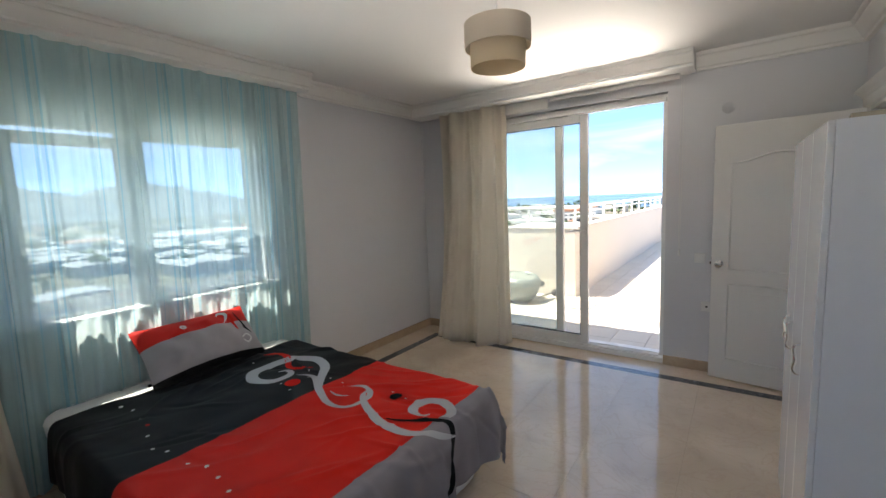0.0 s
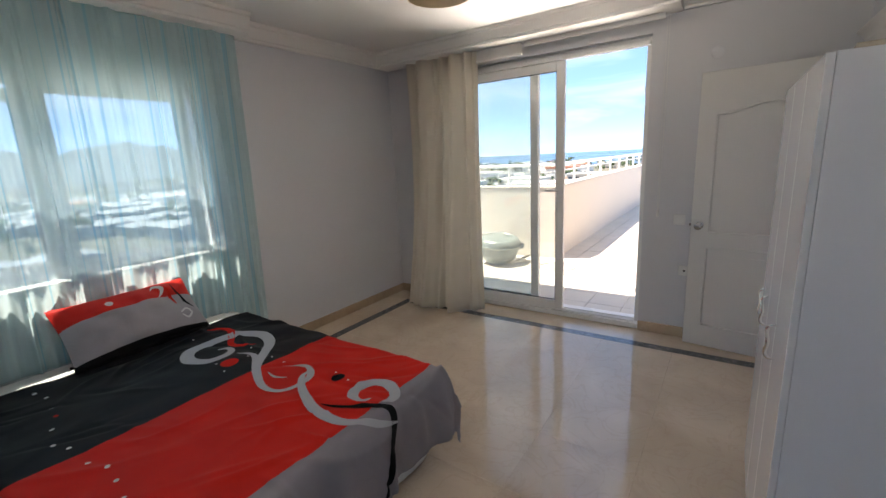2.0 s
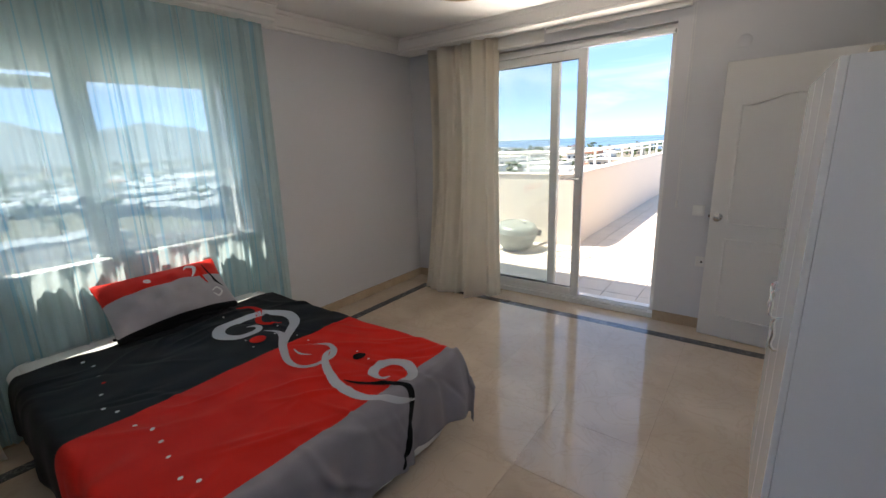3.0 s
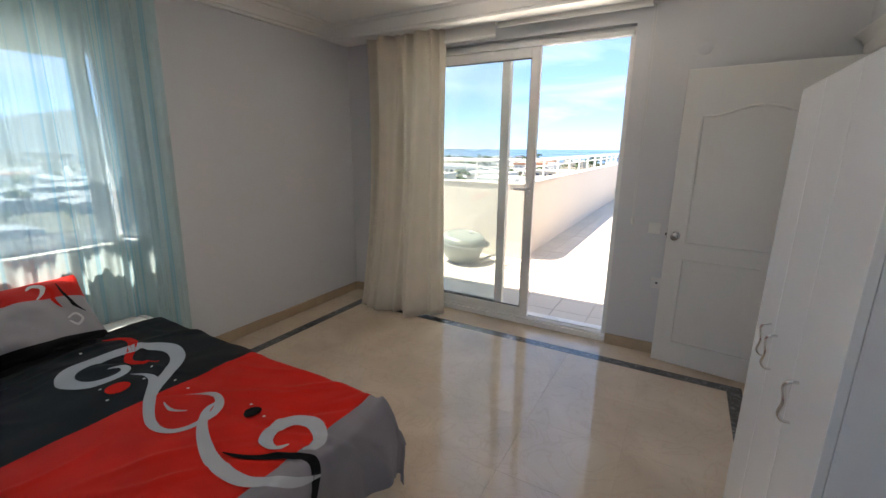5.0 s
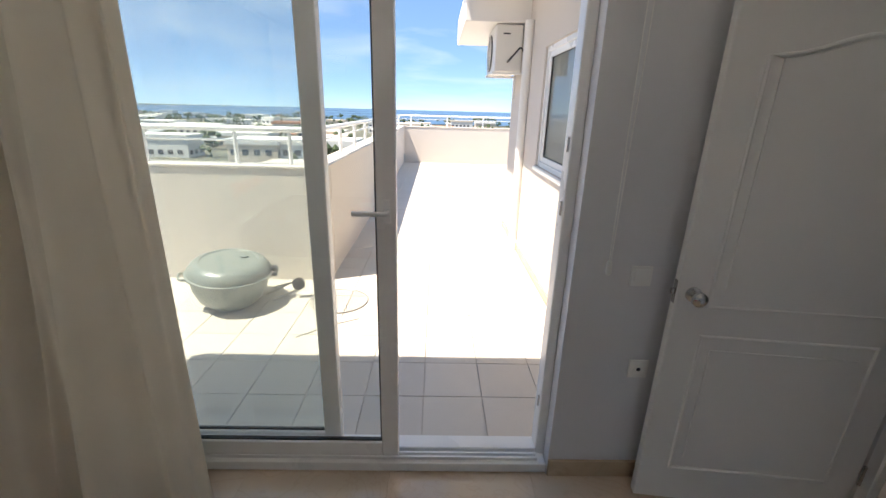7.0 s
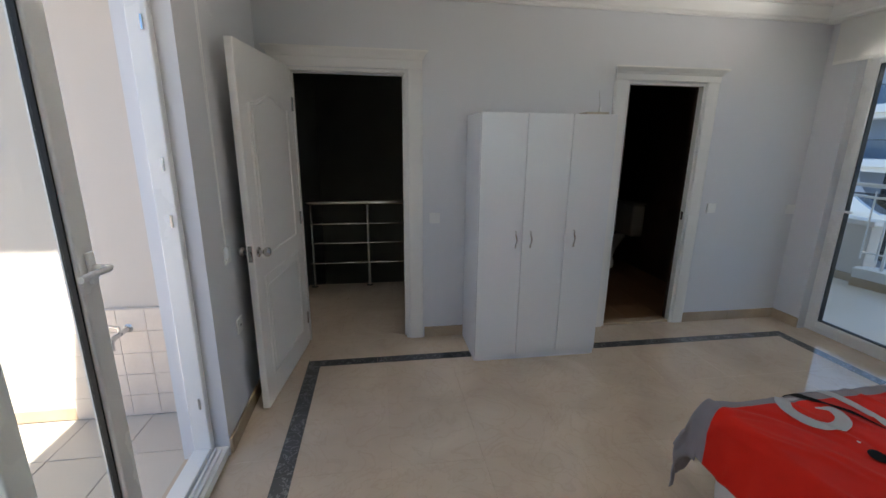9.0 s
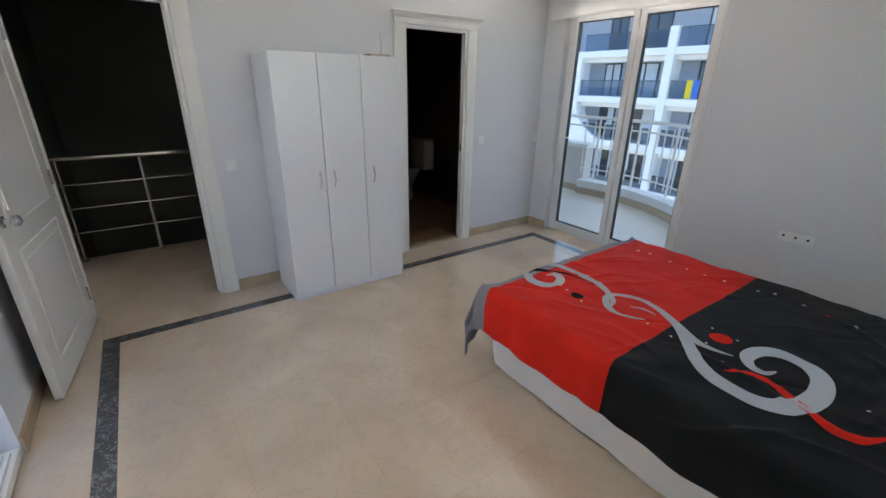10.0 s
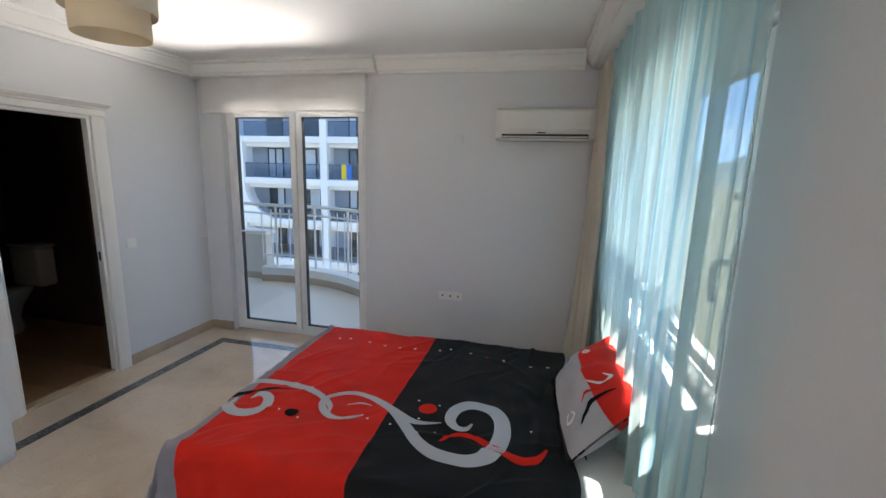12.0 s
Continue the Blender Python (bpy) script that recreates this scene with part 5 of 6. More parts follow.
def spread2_at(u, v, lift=0.0):
    ex = max(0.0, 5.40 - u)
    x = max(u, 5.40) - 0.03 * (1 - math.exp(-ex / 0.03)) - 0.01 * math.sin(14 * v) * min(1, ex * 5)
    z = 0.42 - max(0, ex - 0.02) + 0.012 * noise.noise(Vector((u * 4, v * 4, 1)))
    return Vector((x - lift, v + 0.006 * math.sin(20 * u), z + lift))
part("cover", sheet(spread2_at, span(5.07, 6.55, 64), span(4.95, 6.45, 60)), PRINT2, spread2, smooth=70)
def patch2(pts, ink):
    bm = bmesh.new()
    line = spline([(u, v, 0) for u, v in pts], 6, closed=True)
    c = sum(line, Vector()) / len(line)
    rings = [[bm.verts.new(spread2_at(c.x + (p.x - c.x) * k, c.y + (p.y - c.y) * k, 0.004)) for p in line] for k in (1.0, 0.66, 0.33)]
    n = len(line)
    for a, b in zip(rings, rings[1:]):
        for i in range(n):
            bm.faces.new((a[i], a[(i + 1) % n], b[(i + 1) % n], b[i]))
    bm.faces.new(rings[-1])
    part("printed_patch", bm, ink, spread2)
patch2([(5.27, 6.40), (5.55, 6.42), (6.35, 6.40), (6.40, 6.20), (5.85, 6.12), (5.45, 6.16), (5.27, 6.24)], INK_RED)
patch2([(5.35, 6.10), (5.75, 6.08), (6.25, 6.12), (6.15, 6.02), (5.65, 6.00)], INK_WHITE)
patch2([(5.22, 5.98), (5.45, 6.0), (5.75, 5.9), (5.55, 5.82), (5.30, 5.90)], INK_GREY)
patch2([(5.21, 5.72), (5.45, 5.8), (5.85, 5.75), (5.75, 5.55), (5.45, 5.55)], BLUE2)
patch2([(5.21, 5.50), (5.40, 5.48), (5.65, 5.40), (5.45, 5.25), (5.25, 5.35)], BLUE2)
patch2([(5.30, 5.88), (5.45, 5.86), (5.47, 5.70), (5.35, 5.68)], INK_WHITE)

# ---- terrace ----
TZ = -0.03
setting("terrace_slab", box((-3.0, 4.42, -0.4), (3.08, 16.2, TZ - 0.012)), TJOINT, "terrace slab under the tiles", "floor")
setting("terrace_slab_far", box((3.081, 8.65, -0.4), (9.0, 16.2, TZ - 0.012)), TTILE, "terrace floor round the wing's corner", "floor")
setting("wing_wall_west", wall(0, 3.08, 3.28, 4.42, 8.65, -0.4, 2.80, [(5.39, 6.96, 1.05, 2.13)]), [EXT, ROOM2, EXT], "cream rendered outer wall of the wing with a window", "wall")
setting("wing_wall_north", wall(1, 8.45, 8.65, 3.28, 7.4, -0.4, 2.80), [ROOM2, EXT, EXT], "cream rendered end wall of the wing", "wall")
setting("wing_balcony_slab", box((2.37, 7.78, 2.47), (3.4, 9.6, 2.79), 0.008), EXTW, "white rendered slab overhanging the wing", "roof")
setting("wing_plinth", box((3.062, 4.425, TZ), (3.0795, 8.64, 0.045), 0.003), SKIRT, "stone skirting along the outer wall", "skirting")
window_2 = thing("window_2", "white plastic two-sash window in the cream outer wall", "window", kind="structure")
outer_frame(window_2, 0, 5.39, 6.96, 1.05, 2.13, 3.10, 3.16, 0.045, 0.045)
# film whitens the panes in place of their bright reflection
DARKPANE = glass_mat("reflecting_window_glass", (0.62, 0.70, 0.70), veil_share=0.3)
sash(window_2, 0, 5.435, 5.965, 1.095, 2.085, 3.105, 3.155, 0.05, pane=DARKPANE)
sash(window_2, 0, 5.95, 6.915, 1.095, 2.085, 3.115, 3.160, 0.05, pane=DARKPANE)
part("window_sill", box((3.055, 5.37, 1.01), (3.16, 6.98, 1.048), 0.006), TRIM, window_2, "stone outer sill")


def parapet(name, a, b, label):
    """A rendered parapet from corner a to corner b with a slightly proud coping."""
    ob = setting(name, box((a[0], a[1], -0.4), (b[0], b[1], 1.022), 0.01), EXT, label, "parapet")
    part("coping", box((a[0] - 0.012, a[1] - 0.012, 1.022), (b[0] + 0.012, b[1] + 0.012, 1.05), 0.008), EXT, ob)
    return ob


parapet("parapet_front", (-3.0, 6.48, 0), (1.10, 6.68, 0), "cream rendered terrace parapet behind the grill")
parapet("parapet_long", (0.90, 6.693, 0), (1.10, 16.0, 0), "long cream rendered terrace parapet in the sun")
parapet("parapet_far", (0.90, 16.013, 0), (9.0, 16.2, 0), "far cream rendered terrace parapet")
parapet("parapet_west", (-3.0, 4.43, 0), (-2.8, 6.467, 0), "cream rendered side parapet of the terrace")


def hand_rail(pts, posts, label):
    r = thing("parapet_railing", label, "railing", group="terrace railings")
    part("top_rail", tube(bmesh.new(), pts, 0.026, 12), ALU, r, smooth=True)
    part("lower_rail", tube(bmesh.new(), [(x, y, z - 0.10) for x, y, z in pts], 0.011, 8), ALU, r, smooth=True)
    for x, y in posts:
        part("post", rod((x, y, 1.048), (x, y, 1.345), 0.019, 10), ALU, r, smooth=True)
    return r


hand_rail([(-2.95, 6.58, 1.355), (1.0, 6.58, 1.355)], [(x, 6.58) for x in (-2.9, -2.1, -1.3, -0.5, 0.3, 0.78)], "white tubular railing on the front parapet")
hand_rail([(1.0, 6.62, 1.355), (1.0, 16.1, 1.355)], [(1.0, 6.78 + 0.85 * k) for k in range(11)], "white tubular railing on the long parapet")
hand_rail([(1.0, 16.12, 1.355), (8.9, 16.12, 1.355)], [(1.3 + 1.1 * k, 16.12) for k in range(7)], "white tubular railing on the far parapet")

grill = thing("kettle_grill", "grey-green enamel kettle grill lying without legs on the terrace", "grill", pose(0.395, 5.95, TZ, 5, 4, 20) @ Matrix.Diagonal((1.06, 1.06, 1.18, 1)))
part("bowl", lathe(bmesh.new(), [(0.05, 0.012), (0.17, 0.018), (0.235, 0.075), (0.268, 0.15), (0.281, 0.225), (0.283, 0.245), (0.276, 0.247), (0.255, 0.18)], (0, 0, 0), 40), GRILL, grill, smooth=True)
part("lid", lathe(bmesh.new(), [(0.296, 0.238), (0.306, 0.240), (0.307, 0.256), (0.294, 0.258), (0.288, 0.285), (0.262, 0.318), (0.222, 0.338), (0.205, 0.338), (0.198, 0.332), (0.05, 0.340), (0.01, 0.341)], (0, 0, 0), 40), GRILL, grill, smooth=True)
for k, t in enumerate((0.1, 3.3)):
    c, s = math.cos(t), math.sin(t)
    part("handle", tube(bmesh.new(), spline([(0.29 * c - 0.06 * s, 0.29 * s + 0.06 * c, 0.24), (0.335 * c - 0.05 * s, 0.335 * s + 0.05 * c, 0.245), (0.335 * c + 0.05 * s, 0.335 * s - 0.05 * c, 0.245), (0.29 * c + 0.06 * s, 0.29 * s - 0.06 * c, 0.24)], 5), 0.009, 8), GRILL, grill, smooth=True)
part("hinge", box((0.27, -0.03, 0.205), (0.34, 0.03, 0.275), 0.01), DARKP, grill)
part("vent", lathe(bmesh.new(), [(0.03, 0.33), (0.03, 0.348), (0.005, 0.35)], (0.10, 0.05, 0), 16), GRILL, grill)
legs = thing("grill_legs", "loose wire grill legs lying on the terrace tiles", "grill legs", pose(0.80, 6.1, TZ))
for p, q in (((-0.15, 0.12, 0.03), (0.12, -0.03, 0.16)), ((-0.08, -0.1, 0.012), (0.10, 0.20, 0.012)), ((-0.18, 0.0, 0.012), (0.05, 0.1, 0.10))):
    part("leg", rod(p, q, 0.008, 8), WIRE, legs)
part("wheel_hub", lathe(bmesh.new(), [(0.05, -0.012), (0.055, 0.0), (0.05, 0.012)], (0.12, -0.02, 0.13), 18, Euler((1.2, 0.3, 0)).to_matrix()), DARKP, legs)
grate = thing("wire_grate", "round wire grill grate lying on the terrace tiles", "grate", pose(1.28, 6.02, TZ + 0.006, 0, 0, 15))
part("rim", tube(bmesh.new(), [(0.24 * math.cos(t), 0.24 * math.sin(t), 0) for t in (2 * math.pi * k / 36 for k in range(36))], 0.004, 6, closed=True), WIRE, grate)
for k in range(-9, 10):
    x = k * 0.024
    w = math.sqrt(0.24 ** 2 - x * x)
    part("wire", rod((x, -w, 0.002), (x, w, 0.002), 0.0022, 5), WIRE, grate)
part("bent_wire", tube(bmesh.new(), [(-0.05, -0.60, 0.004), (0.15, -0.42, 0.004), (0.35, -0.30, 0.004)], 0.004, 6), WIRE, thing("loose_wire", "bent loose wire on the terrace tiles", "wire", pose(1.15, 6.0, TZ)))

tap = thing("garden_tap", "chrome garden tap on the pinkish tiled patch", "tap", pose(3.066, 4.82, 0.525))
part("pipe", rod((0, 0, 0), (-0.09, 0, 0), 0.013, 12), CHROME, tap, smooth=True)
part("rose", lathe(bmesh.new(), [(0.027, 0), (0.024, 0.008), (0.012, 0.014)], (0, 0, 0), 18, Euler((0, radians(-90), 0)).to_matrix()), CHROME, tap, smooth=True)
part("spout", tube(bmesh.new(), spline([(-0.08, 0, 0), (-0.14, 0.0, 0.002), (-0.172, 0, -0.012), (-0.18, 0, -0.05)], 5), [0.011 + 0.0005 * k for k in range(16)], 10), CHROME, tap, smooth=True)
part("lever", tube(bmesh.new(), [(-0.09, 0, 0.0), (-0.09, 0, 0.04), (-0.085, 0.05, 0.05)], 0.008, 8), CHROME, tap, smooth=True)
patch = setting("wall_tile_patch", box((3.066, 4.43, TZ), (3.0795, 5.171, 0.64)), EXT, "patch of pinkish wall tiles round the garden tap", "wall tiles")
for i in range(5):
    for j in range(5):
        part("tile", box((3.058, 4.432 + 0.148 * i, TZ + 0.0015 + 0.133 * j), (3.067, 4.432 + 0.148 * i + 0.1465, TZ + 0.133 * (j + 1)), 0.001, 1), PINKTILE, patch)

unit = thing("outdoor_ac_unit", "white outdoor air conditioner unit on wall brackets", "air conditioner")
part("case", box((2.72, 7.83, 1.98), (3.02, 8.60, 2.46), 0.012), ACWHITE, unit)
part("fan_grille", lathe(bmesh.new(), [(0.20, 0), (0.20, 0.012), (0.18, 0.016), (0.03, 0.016)], (2.72, 8.28, 2.21), 32, Euler((0, radians(-90), 0)).to_matrix()), DARKP, unit, "dark round fan opening")
for k in range(6):
    part("guard_ring", tube(bmesh.new(), [(2.702, 8.28 + (0.03 + 0.032 * k) * math.cos(t), 2.21 + (0.03 + 0.032 * k) * math.sin(t)) for t in (2 * math.pi * j / 28 for j in range(28))], 0.003, 5, closed=True), ACWHITE, unit)
part("badge", box((2.80, 7.827, 2.36), (2.88, 7.8305, 2.375)), DARKP, unit)
for y in (7.9, 8.5):
    bk = bmesh.new()
    bx(bk, (2.70, y - 0.02, 1.955), (3.079, y + 0.02, 1.98), 0.002)
    bx(bk, (3.055, y - 0.02, 1.70), (3.079, y + 0.02, 1.955), 0.002)
    part("bracket", bk, ALU, unit)
part("refrigerant_pipe", tube(bmesh.new(), spline([(2.88, 7.828, 2.10), (2.86, 7.78, 2.08), (2.93, 7.77, 2.16), (3.0, 7.79, 2.22), (3.06, 7.80, 2.10), (3.065, 7.78, 1.9)], 6), 0.010, 8), DARKP, unit, smooth=True)
drain = thing("drain_pipe", "white drain pipe down the outer wall", "pipe", pose(3.04, 7.60, 0))
part("pipe", rod((0, 0, TZ + 0.02), (0, 0, 2.46), 0.05, 14), EXTW, drain, smooth=True)
part("foot", lathe(bmesh.new(), [(0.075, TZ + 0.001), (0.075, 0.07), (0.05, 0.075)], (0, 0, 0), 14), ALU, drain)

# ---- balcony ----
setting("balcony_slab", box((1.2, -2.62, -0.4), (6.4, S_ - 0.221, TZ), 0.0), mat("pale_balcony_tile", (0.74, 0.695, 0.635), 0.4, var=0.03, scale=3), "pale tiled balcony floor", "floor")
curb = bmesh.new()
arc = [math.pi * (1.045 + 0.535 * k / 26) for k in range(27)]
cx, cy, r0, r1 = 4.05, 0.02, 2.12, 2.30
for nm_z in ((TZ, 0.155),):
    rows = [[curb.verts.new((cx + r * math.cos(a), cy + r * math.sin(a), z)) for r, z in ((r0, TZ), (r0, 0.155), (r0 - 0.015, 0.158), (r0 - 0.015, 0.185), (r1 + 0.015, 0.185), (r1, TZ))] for a in arc]
    for p, q in zip(rows, rows[1:]):
        for k in range(6):
            curb.faces.new((p[k], p[(k + 1) % 6], q[(k + 1) % 6], q[k]))
    curb.faces.new(rows[0])
    curb.faces.new(rows[-1][::-1])
setting("balcony_curb", curb, EXTW, "curved white curb round the balcony", "curb", smooth=30)
sk = bmesh.new()
rows = [[sk.verts.new((cx + r * math.cos(a), cy + r * math.sin(a), z)) for r, z in ((r0 - 0.014, TZ), (r0 - 0.014, 0.07), (r0 - 0.001, 0.07), (r0 - 0.001, TZ))] for a in arc]
for p, q in zip(rows, rows[1:]):
    for k in range(4):
        sk.faces.new((p[k], p[(k + 1) % 4], q[(k + 1) % 4], q[k]))
setting("balcony_skirting", sk, SKIRT, "tan stone skirting along the curved curb", "skirting", smooth=30)
low = setting("balcony_low_wall", box((4.58, -2.36, TZ), (6.2, -2.16, 0.66), 0.01), EXT, "low cream rendered wall at the balcony's end", "parapet")
part("coping", box((4.55, -2.39, 0.66), (6.2, -2.13, 0.72), 0.012), EXTW, low)
part("skirting_stone", box((4.581, -2.159, TZ), (6.2, -2.146, 0.07), 0.002), SKIRT, low)
brail = thing("balcony_railing", "white tubular balcony railing with upright bars", "railing")
mid = (r0 + r1) / 2
pt = lambda a, z: (cx + mid * math.cos(a), cy + mid * math.sin(a), z)
ext = [(cx + (mid * math.cos(arc[-1])) + 0.4 * k, -2.2, 0) for k in (1, 2, 3, 4)]
for z, r in ((1.12, 0.024), (0.99, 0.014)):
    part("handrail", tube(bmesh.new(), [pt(a, z) for a in arc] + [(x, -2.24, z) for x, _, _ in ext], r, 12), ALU, brail, smooth=True)
part("lower_rail", tube(bmesh.new(), [pt(a, 0.36) for a in arc], 0.011, 10), ALU, brail, smooth=True)
for k in range(0, 53):
    a = arc[0] + (arc[-1] - arc[0]) * k / 52
    if k % 9 == 4:
        part("post", rod(pt(a, 0.18), pt(a, 1.11), 0.017, 10), ALU, brail, smooth=True)
    elif k % 2 == 0:
        part("bar", rod(pt(a, 0.28), pt(a, 1.06), 0.009, 8), ALU, brail, smooth=True)

# ---- apartment building across the street ----
AW = mat("white_facade_render", (0.82, 0.82, 0.83), 0.8, var=0.02, scale=0.5, fine=40, bump=0.1)
AG = mat("grey_blue_facade_render", (0.42, 0.46, 0.52), 0.8, var=0.05, scale=0.5, fine=40, bump=0.1)
AFR = mat("anthracite_window_profile", (0.03, 0.033, 0.038), 0.4, var=0.05)
ACURT = mat("white_net_curtain_behind_glass", (0.72, 0.75, 0.78), 0.35, var=0.08, scale=1.5, stretch=(8, 1, 0.3))
ADARK = mat("dark_window_glass", (0.035, 0.045, 0.055), 0.08, var=0.1, spec=0.8)
block = thing("apartment_building", "white and grey apartment building with glass balconies", "building")
FY, BAYS, LEVELS = -23.0, [2.0 + 6.5 * k for k in range(6)], [3.75, 0.9, -1.95, -4.8, -7.65, -10.5]
X0, X1 = BAYS[0] - 0.3, BAYS[-1] + 0.3
part("back_wall", box((X0, FY - 9.0, -14), (X1, FY - 1.8, 6.3)), AG, block, "grey-blue recessed facade")
part("roof", bx(bx(bmesh.new(), (X0 - 0.3, FY - 9.4, 6.3), (X1 + 0.3, FY - 0.2, 6.62), 0.03), (X0 + 2, FY - 8.0, 6.62), (X1 - 2, FY - 3.5, 7.6), 0.03), AW, block, "white roof edge")
for z in LEVELS:
    part("balcony_slab", bx(bx(bmesh.new(), (X0, FY - 1.8, z - 0.42), (X1, FY, z), 0.02), (X0, FY - 1.8, z - 0.70), (X1, FY - 0.35, z - 0.42), 0.02), AW, block)
for i, x in enumerate(BAYS):
    part("column", box((x - 0.26, FY - 1.0, -14), (x + 0.26, FY + 0.06, 4.85 if i % 2 == 0 else 3.76), 0.02), AW, block)
for j, z in enumerate(LEVELS):
    for i, x in enumerate(BAYS[:-1]):
        gb = part("balustrade", box((x + 0.28, FY - 0.16, z + 0.02), (x + 6.22, FY - 0.13, z + 0.98)), BALUS, block, "grey tinted glass balustrade")
        gb.visible_shadow = False
        part("balustrade_rail", box((x + 0.28, FY - 0.18, z + 0.98), (x + 6.22, FY - 0.11, z + 1.03)), AFR, block)
        for wx, ww in ((1.2 + 0.3 * ((i + j) % 2), 1.9), (4.2, 1.3)):
            w = part("window", bx(bx(bx(bx(bmesh.new(), (x + wx, FY - 1.8, z + 0.05), (x + wx + 0.09, FY - 1.72, z + 2.15)), (x + wx + ww - 0.09, FY - 1.8, z + 0.05), (x + wx + ww, FY - 1.72, z + 2.15)), (x + wx + 0.09, FY - 1.8, z + 2.06), (x + wx + ww - 0.09, FY - 1.72, z + 2.15)), (x + wx + ww / 2 - 0.05, FY - 1.8, z + 0.05), (x + wx + ww / 2 + 0.05, FY - 1.72, z + 2.06)), AFR, block)
            part("pane", box((x + wx + 0.09, FY - 1.8, z + 0.06), (x + wx + ww / 2 - 0.05, FY - 1.76, z + 2.06)), ACURT if (i * 3 + j) % 3 else ADARK, w)
            part("pane", box((x + wx + ww / 2 + 0.05, FY - 1.8, z + 0.06), (x + wx + ww - 0.09, FY - 1.76, z + 2.06)), ACURT if (i + j) % 2 else ADARK, w)
bell = [(0.28 + 2.25 * (k / 14) ** 2.6, 0.55 - 2.55 * k / 14) for k in range(15)]
part("curved_fin", prism(bmesh.new(), [(21.5 + w, z) for w, z in bell] + [(21.5 - w, z) for w, z in bell[::-1]], FY - 0.9, FY + 0.1, 1), AW, block, "white flaring balcony fin", smooth=30)
towel = thing("towel", "yellow and blue towel hung over a glass balustrade", "towel")
part("cloth", box((13.4, FY - 0.2, 0.95), (13.75, FY - 0.09, 1.95)), mat("yellow_cotton", (0.75, 0.55, 0.02), 0.8), towel, "yellow half")
part("cloth", box((13.02, FY - 0.2, 0.95), (13.38, FY - 0.09, 1.95)), mat("blue_cotton", (0.03, 0.14, 0.55), 0.8), towel, "blue half")
dish = thing("roof_ball", "red ball-shaped marker on the white roof", "marker", pose(14.5, FY - 1.5, 6.95))
part("ball", lathe(bmesh.new(), [(0.02, -0.32), (0.22, -0.25), (0.34, 0), (0.22, 0.25), (0.02, 0.32)], (0, 0, 0), 16), INK_RED, dish, smooth=True)

# ---- ground, town, hills and sea ----
GZ = -15.0
GROUND = mat("dry_earth_and_scrub", (0.13, 0.13, 0.095), 0.9, var=0.25, scale=0.05, fine=1.2, bump=0, tint=(0.06, 0.08, 0.05))
ground = bmesh.new()
ground.faces.new([ground.verts.new((4600 * math.cos(t), 4600 * math.sin(t), GZ)) for t in (2 * math.pi * k / 64 for k in range(64))])
setting("ground", ground, GROUND, "dry ground of earth and scrub reaching the horizon", "ground")
SEA = mat("blue_sea_water", (0.035, 0.095, 0.17), 0.28, var=0.1, scale=0.004, fine=0.05, bump=0)
sea = bmesh.new()
sea.faces.new([sea.verts.new(p) for p in ((-1500, 520, GZ + 0.6), (4500, 400, GZ + 0.6), (4500, 4500, GZ + 0.6), (-1500, 4500, GZ + 0.6))])
setting("water", sea, SEA, "deep blue sea beyond the town", "water")
# green hillside with the blue of distance haze mixed into its colour
HILL = mat("haze_tinted_hillside", (0.065, 0.10, 0.125), 0.95, var=0.25, scale=0.01, fine=0.08, bump=0, tint=(0.075, 0.105, 0.115))


def hills(name, dist, deep, t0, t1, base, top, seed, label):
    bm = bmesh.new()
    rows = []
    for i in range(91):
        t = radians(t0 + (t1 - t0) * i / 90)
        fade = min(1, i / 10, (90 - i) / 10)
        h = fade * (base + (top - base) * (0.5 + 0.5 * noise.noise(Vector((i * 0.19, seed, 0)))) + 0.22 * top * noise.noise(Vector((i * 0.5, seed, 4))))
        row = []
        for k in range(9):
            f = k / 8
            d = dist + deep * f
            z = GZ - 2 + max(0, h) * math.sin(f * math.pi / 2) ** 1.3 + 0.08 * h * noise.noise(Vector((i * 0.5, k * 0.8, seed)))
            row.append(bm.verts.new((d * math.cos(t), d * math.sin(t), z)))
        rows.append(row)
    for a, b in zip(rows, rows[1:]):
        for k in range(8):
            bm.faces.new((a[k], a[k + 1], b[k + 1], b[k]))
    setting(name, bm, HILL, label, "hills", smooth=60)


hills("backdrop_hills", 1300, 900, 140, 285, 25, 150, 3.0, "green hills behind the town, tinted blue for haze")
hills("backdrop_hills_far", 2600, 1200, 145, 250, 120, 290, 8.0, "far hills, tinted blue for haze")
rng = random.Random(7)
TOWN = [mat("town_white_render", (0.74, 0.72, 0.68), 0.85, var=0.06, scale=0.2), mat("town_cream_render", (0.62, 0.53, 0.43), 0.85, var=0.06, scale=0.2),
        mat("town_roof_tile", (0.42, 0.20, 0.12), 0.85, var=0.1, scale=0.3), mat("town_window_dark", (0.06, 0.07, 0.085), 0.3, var=0.1)]


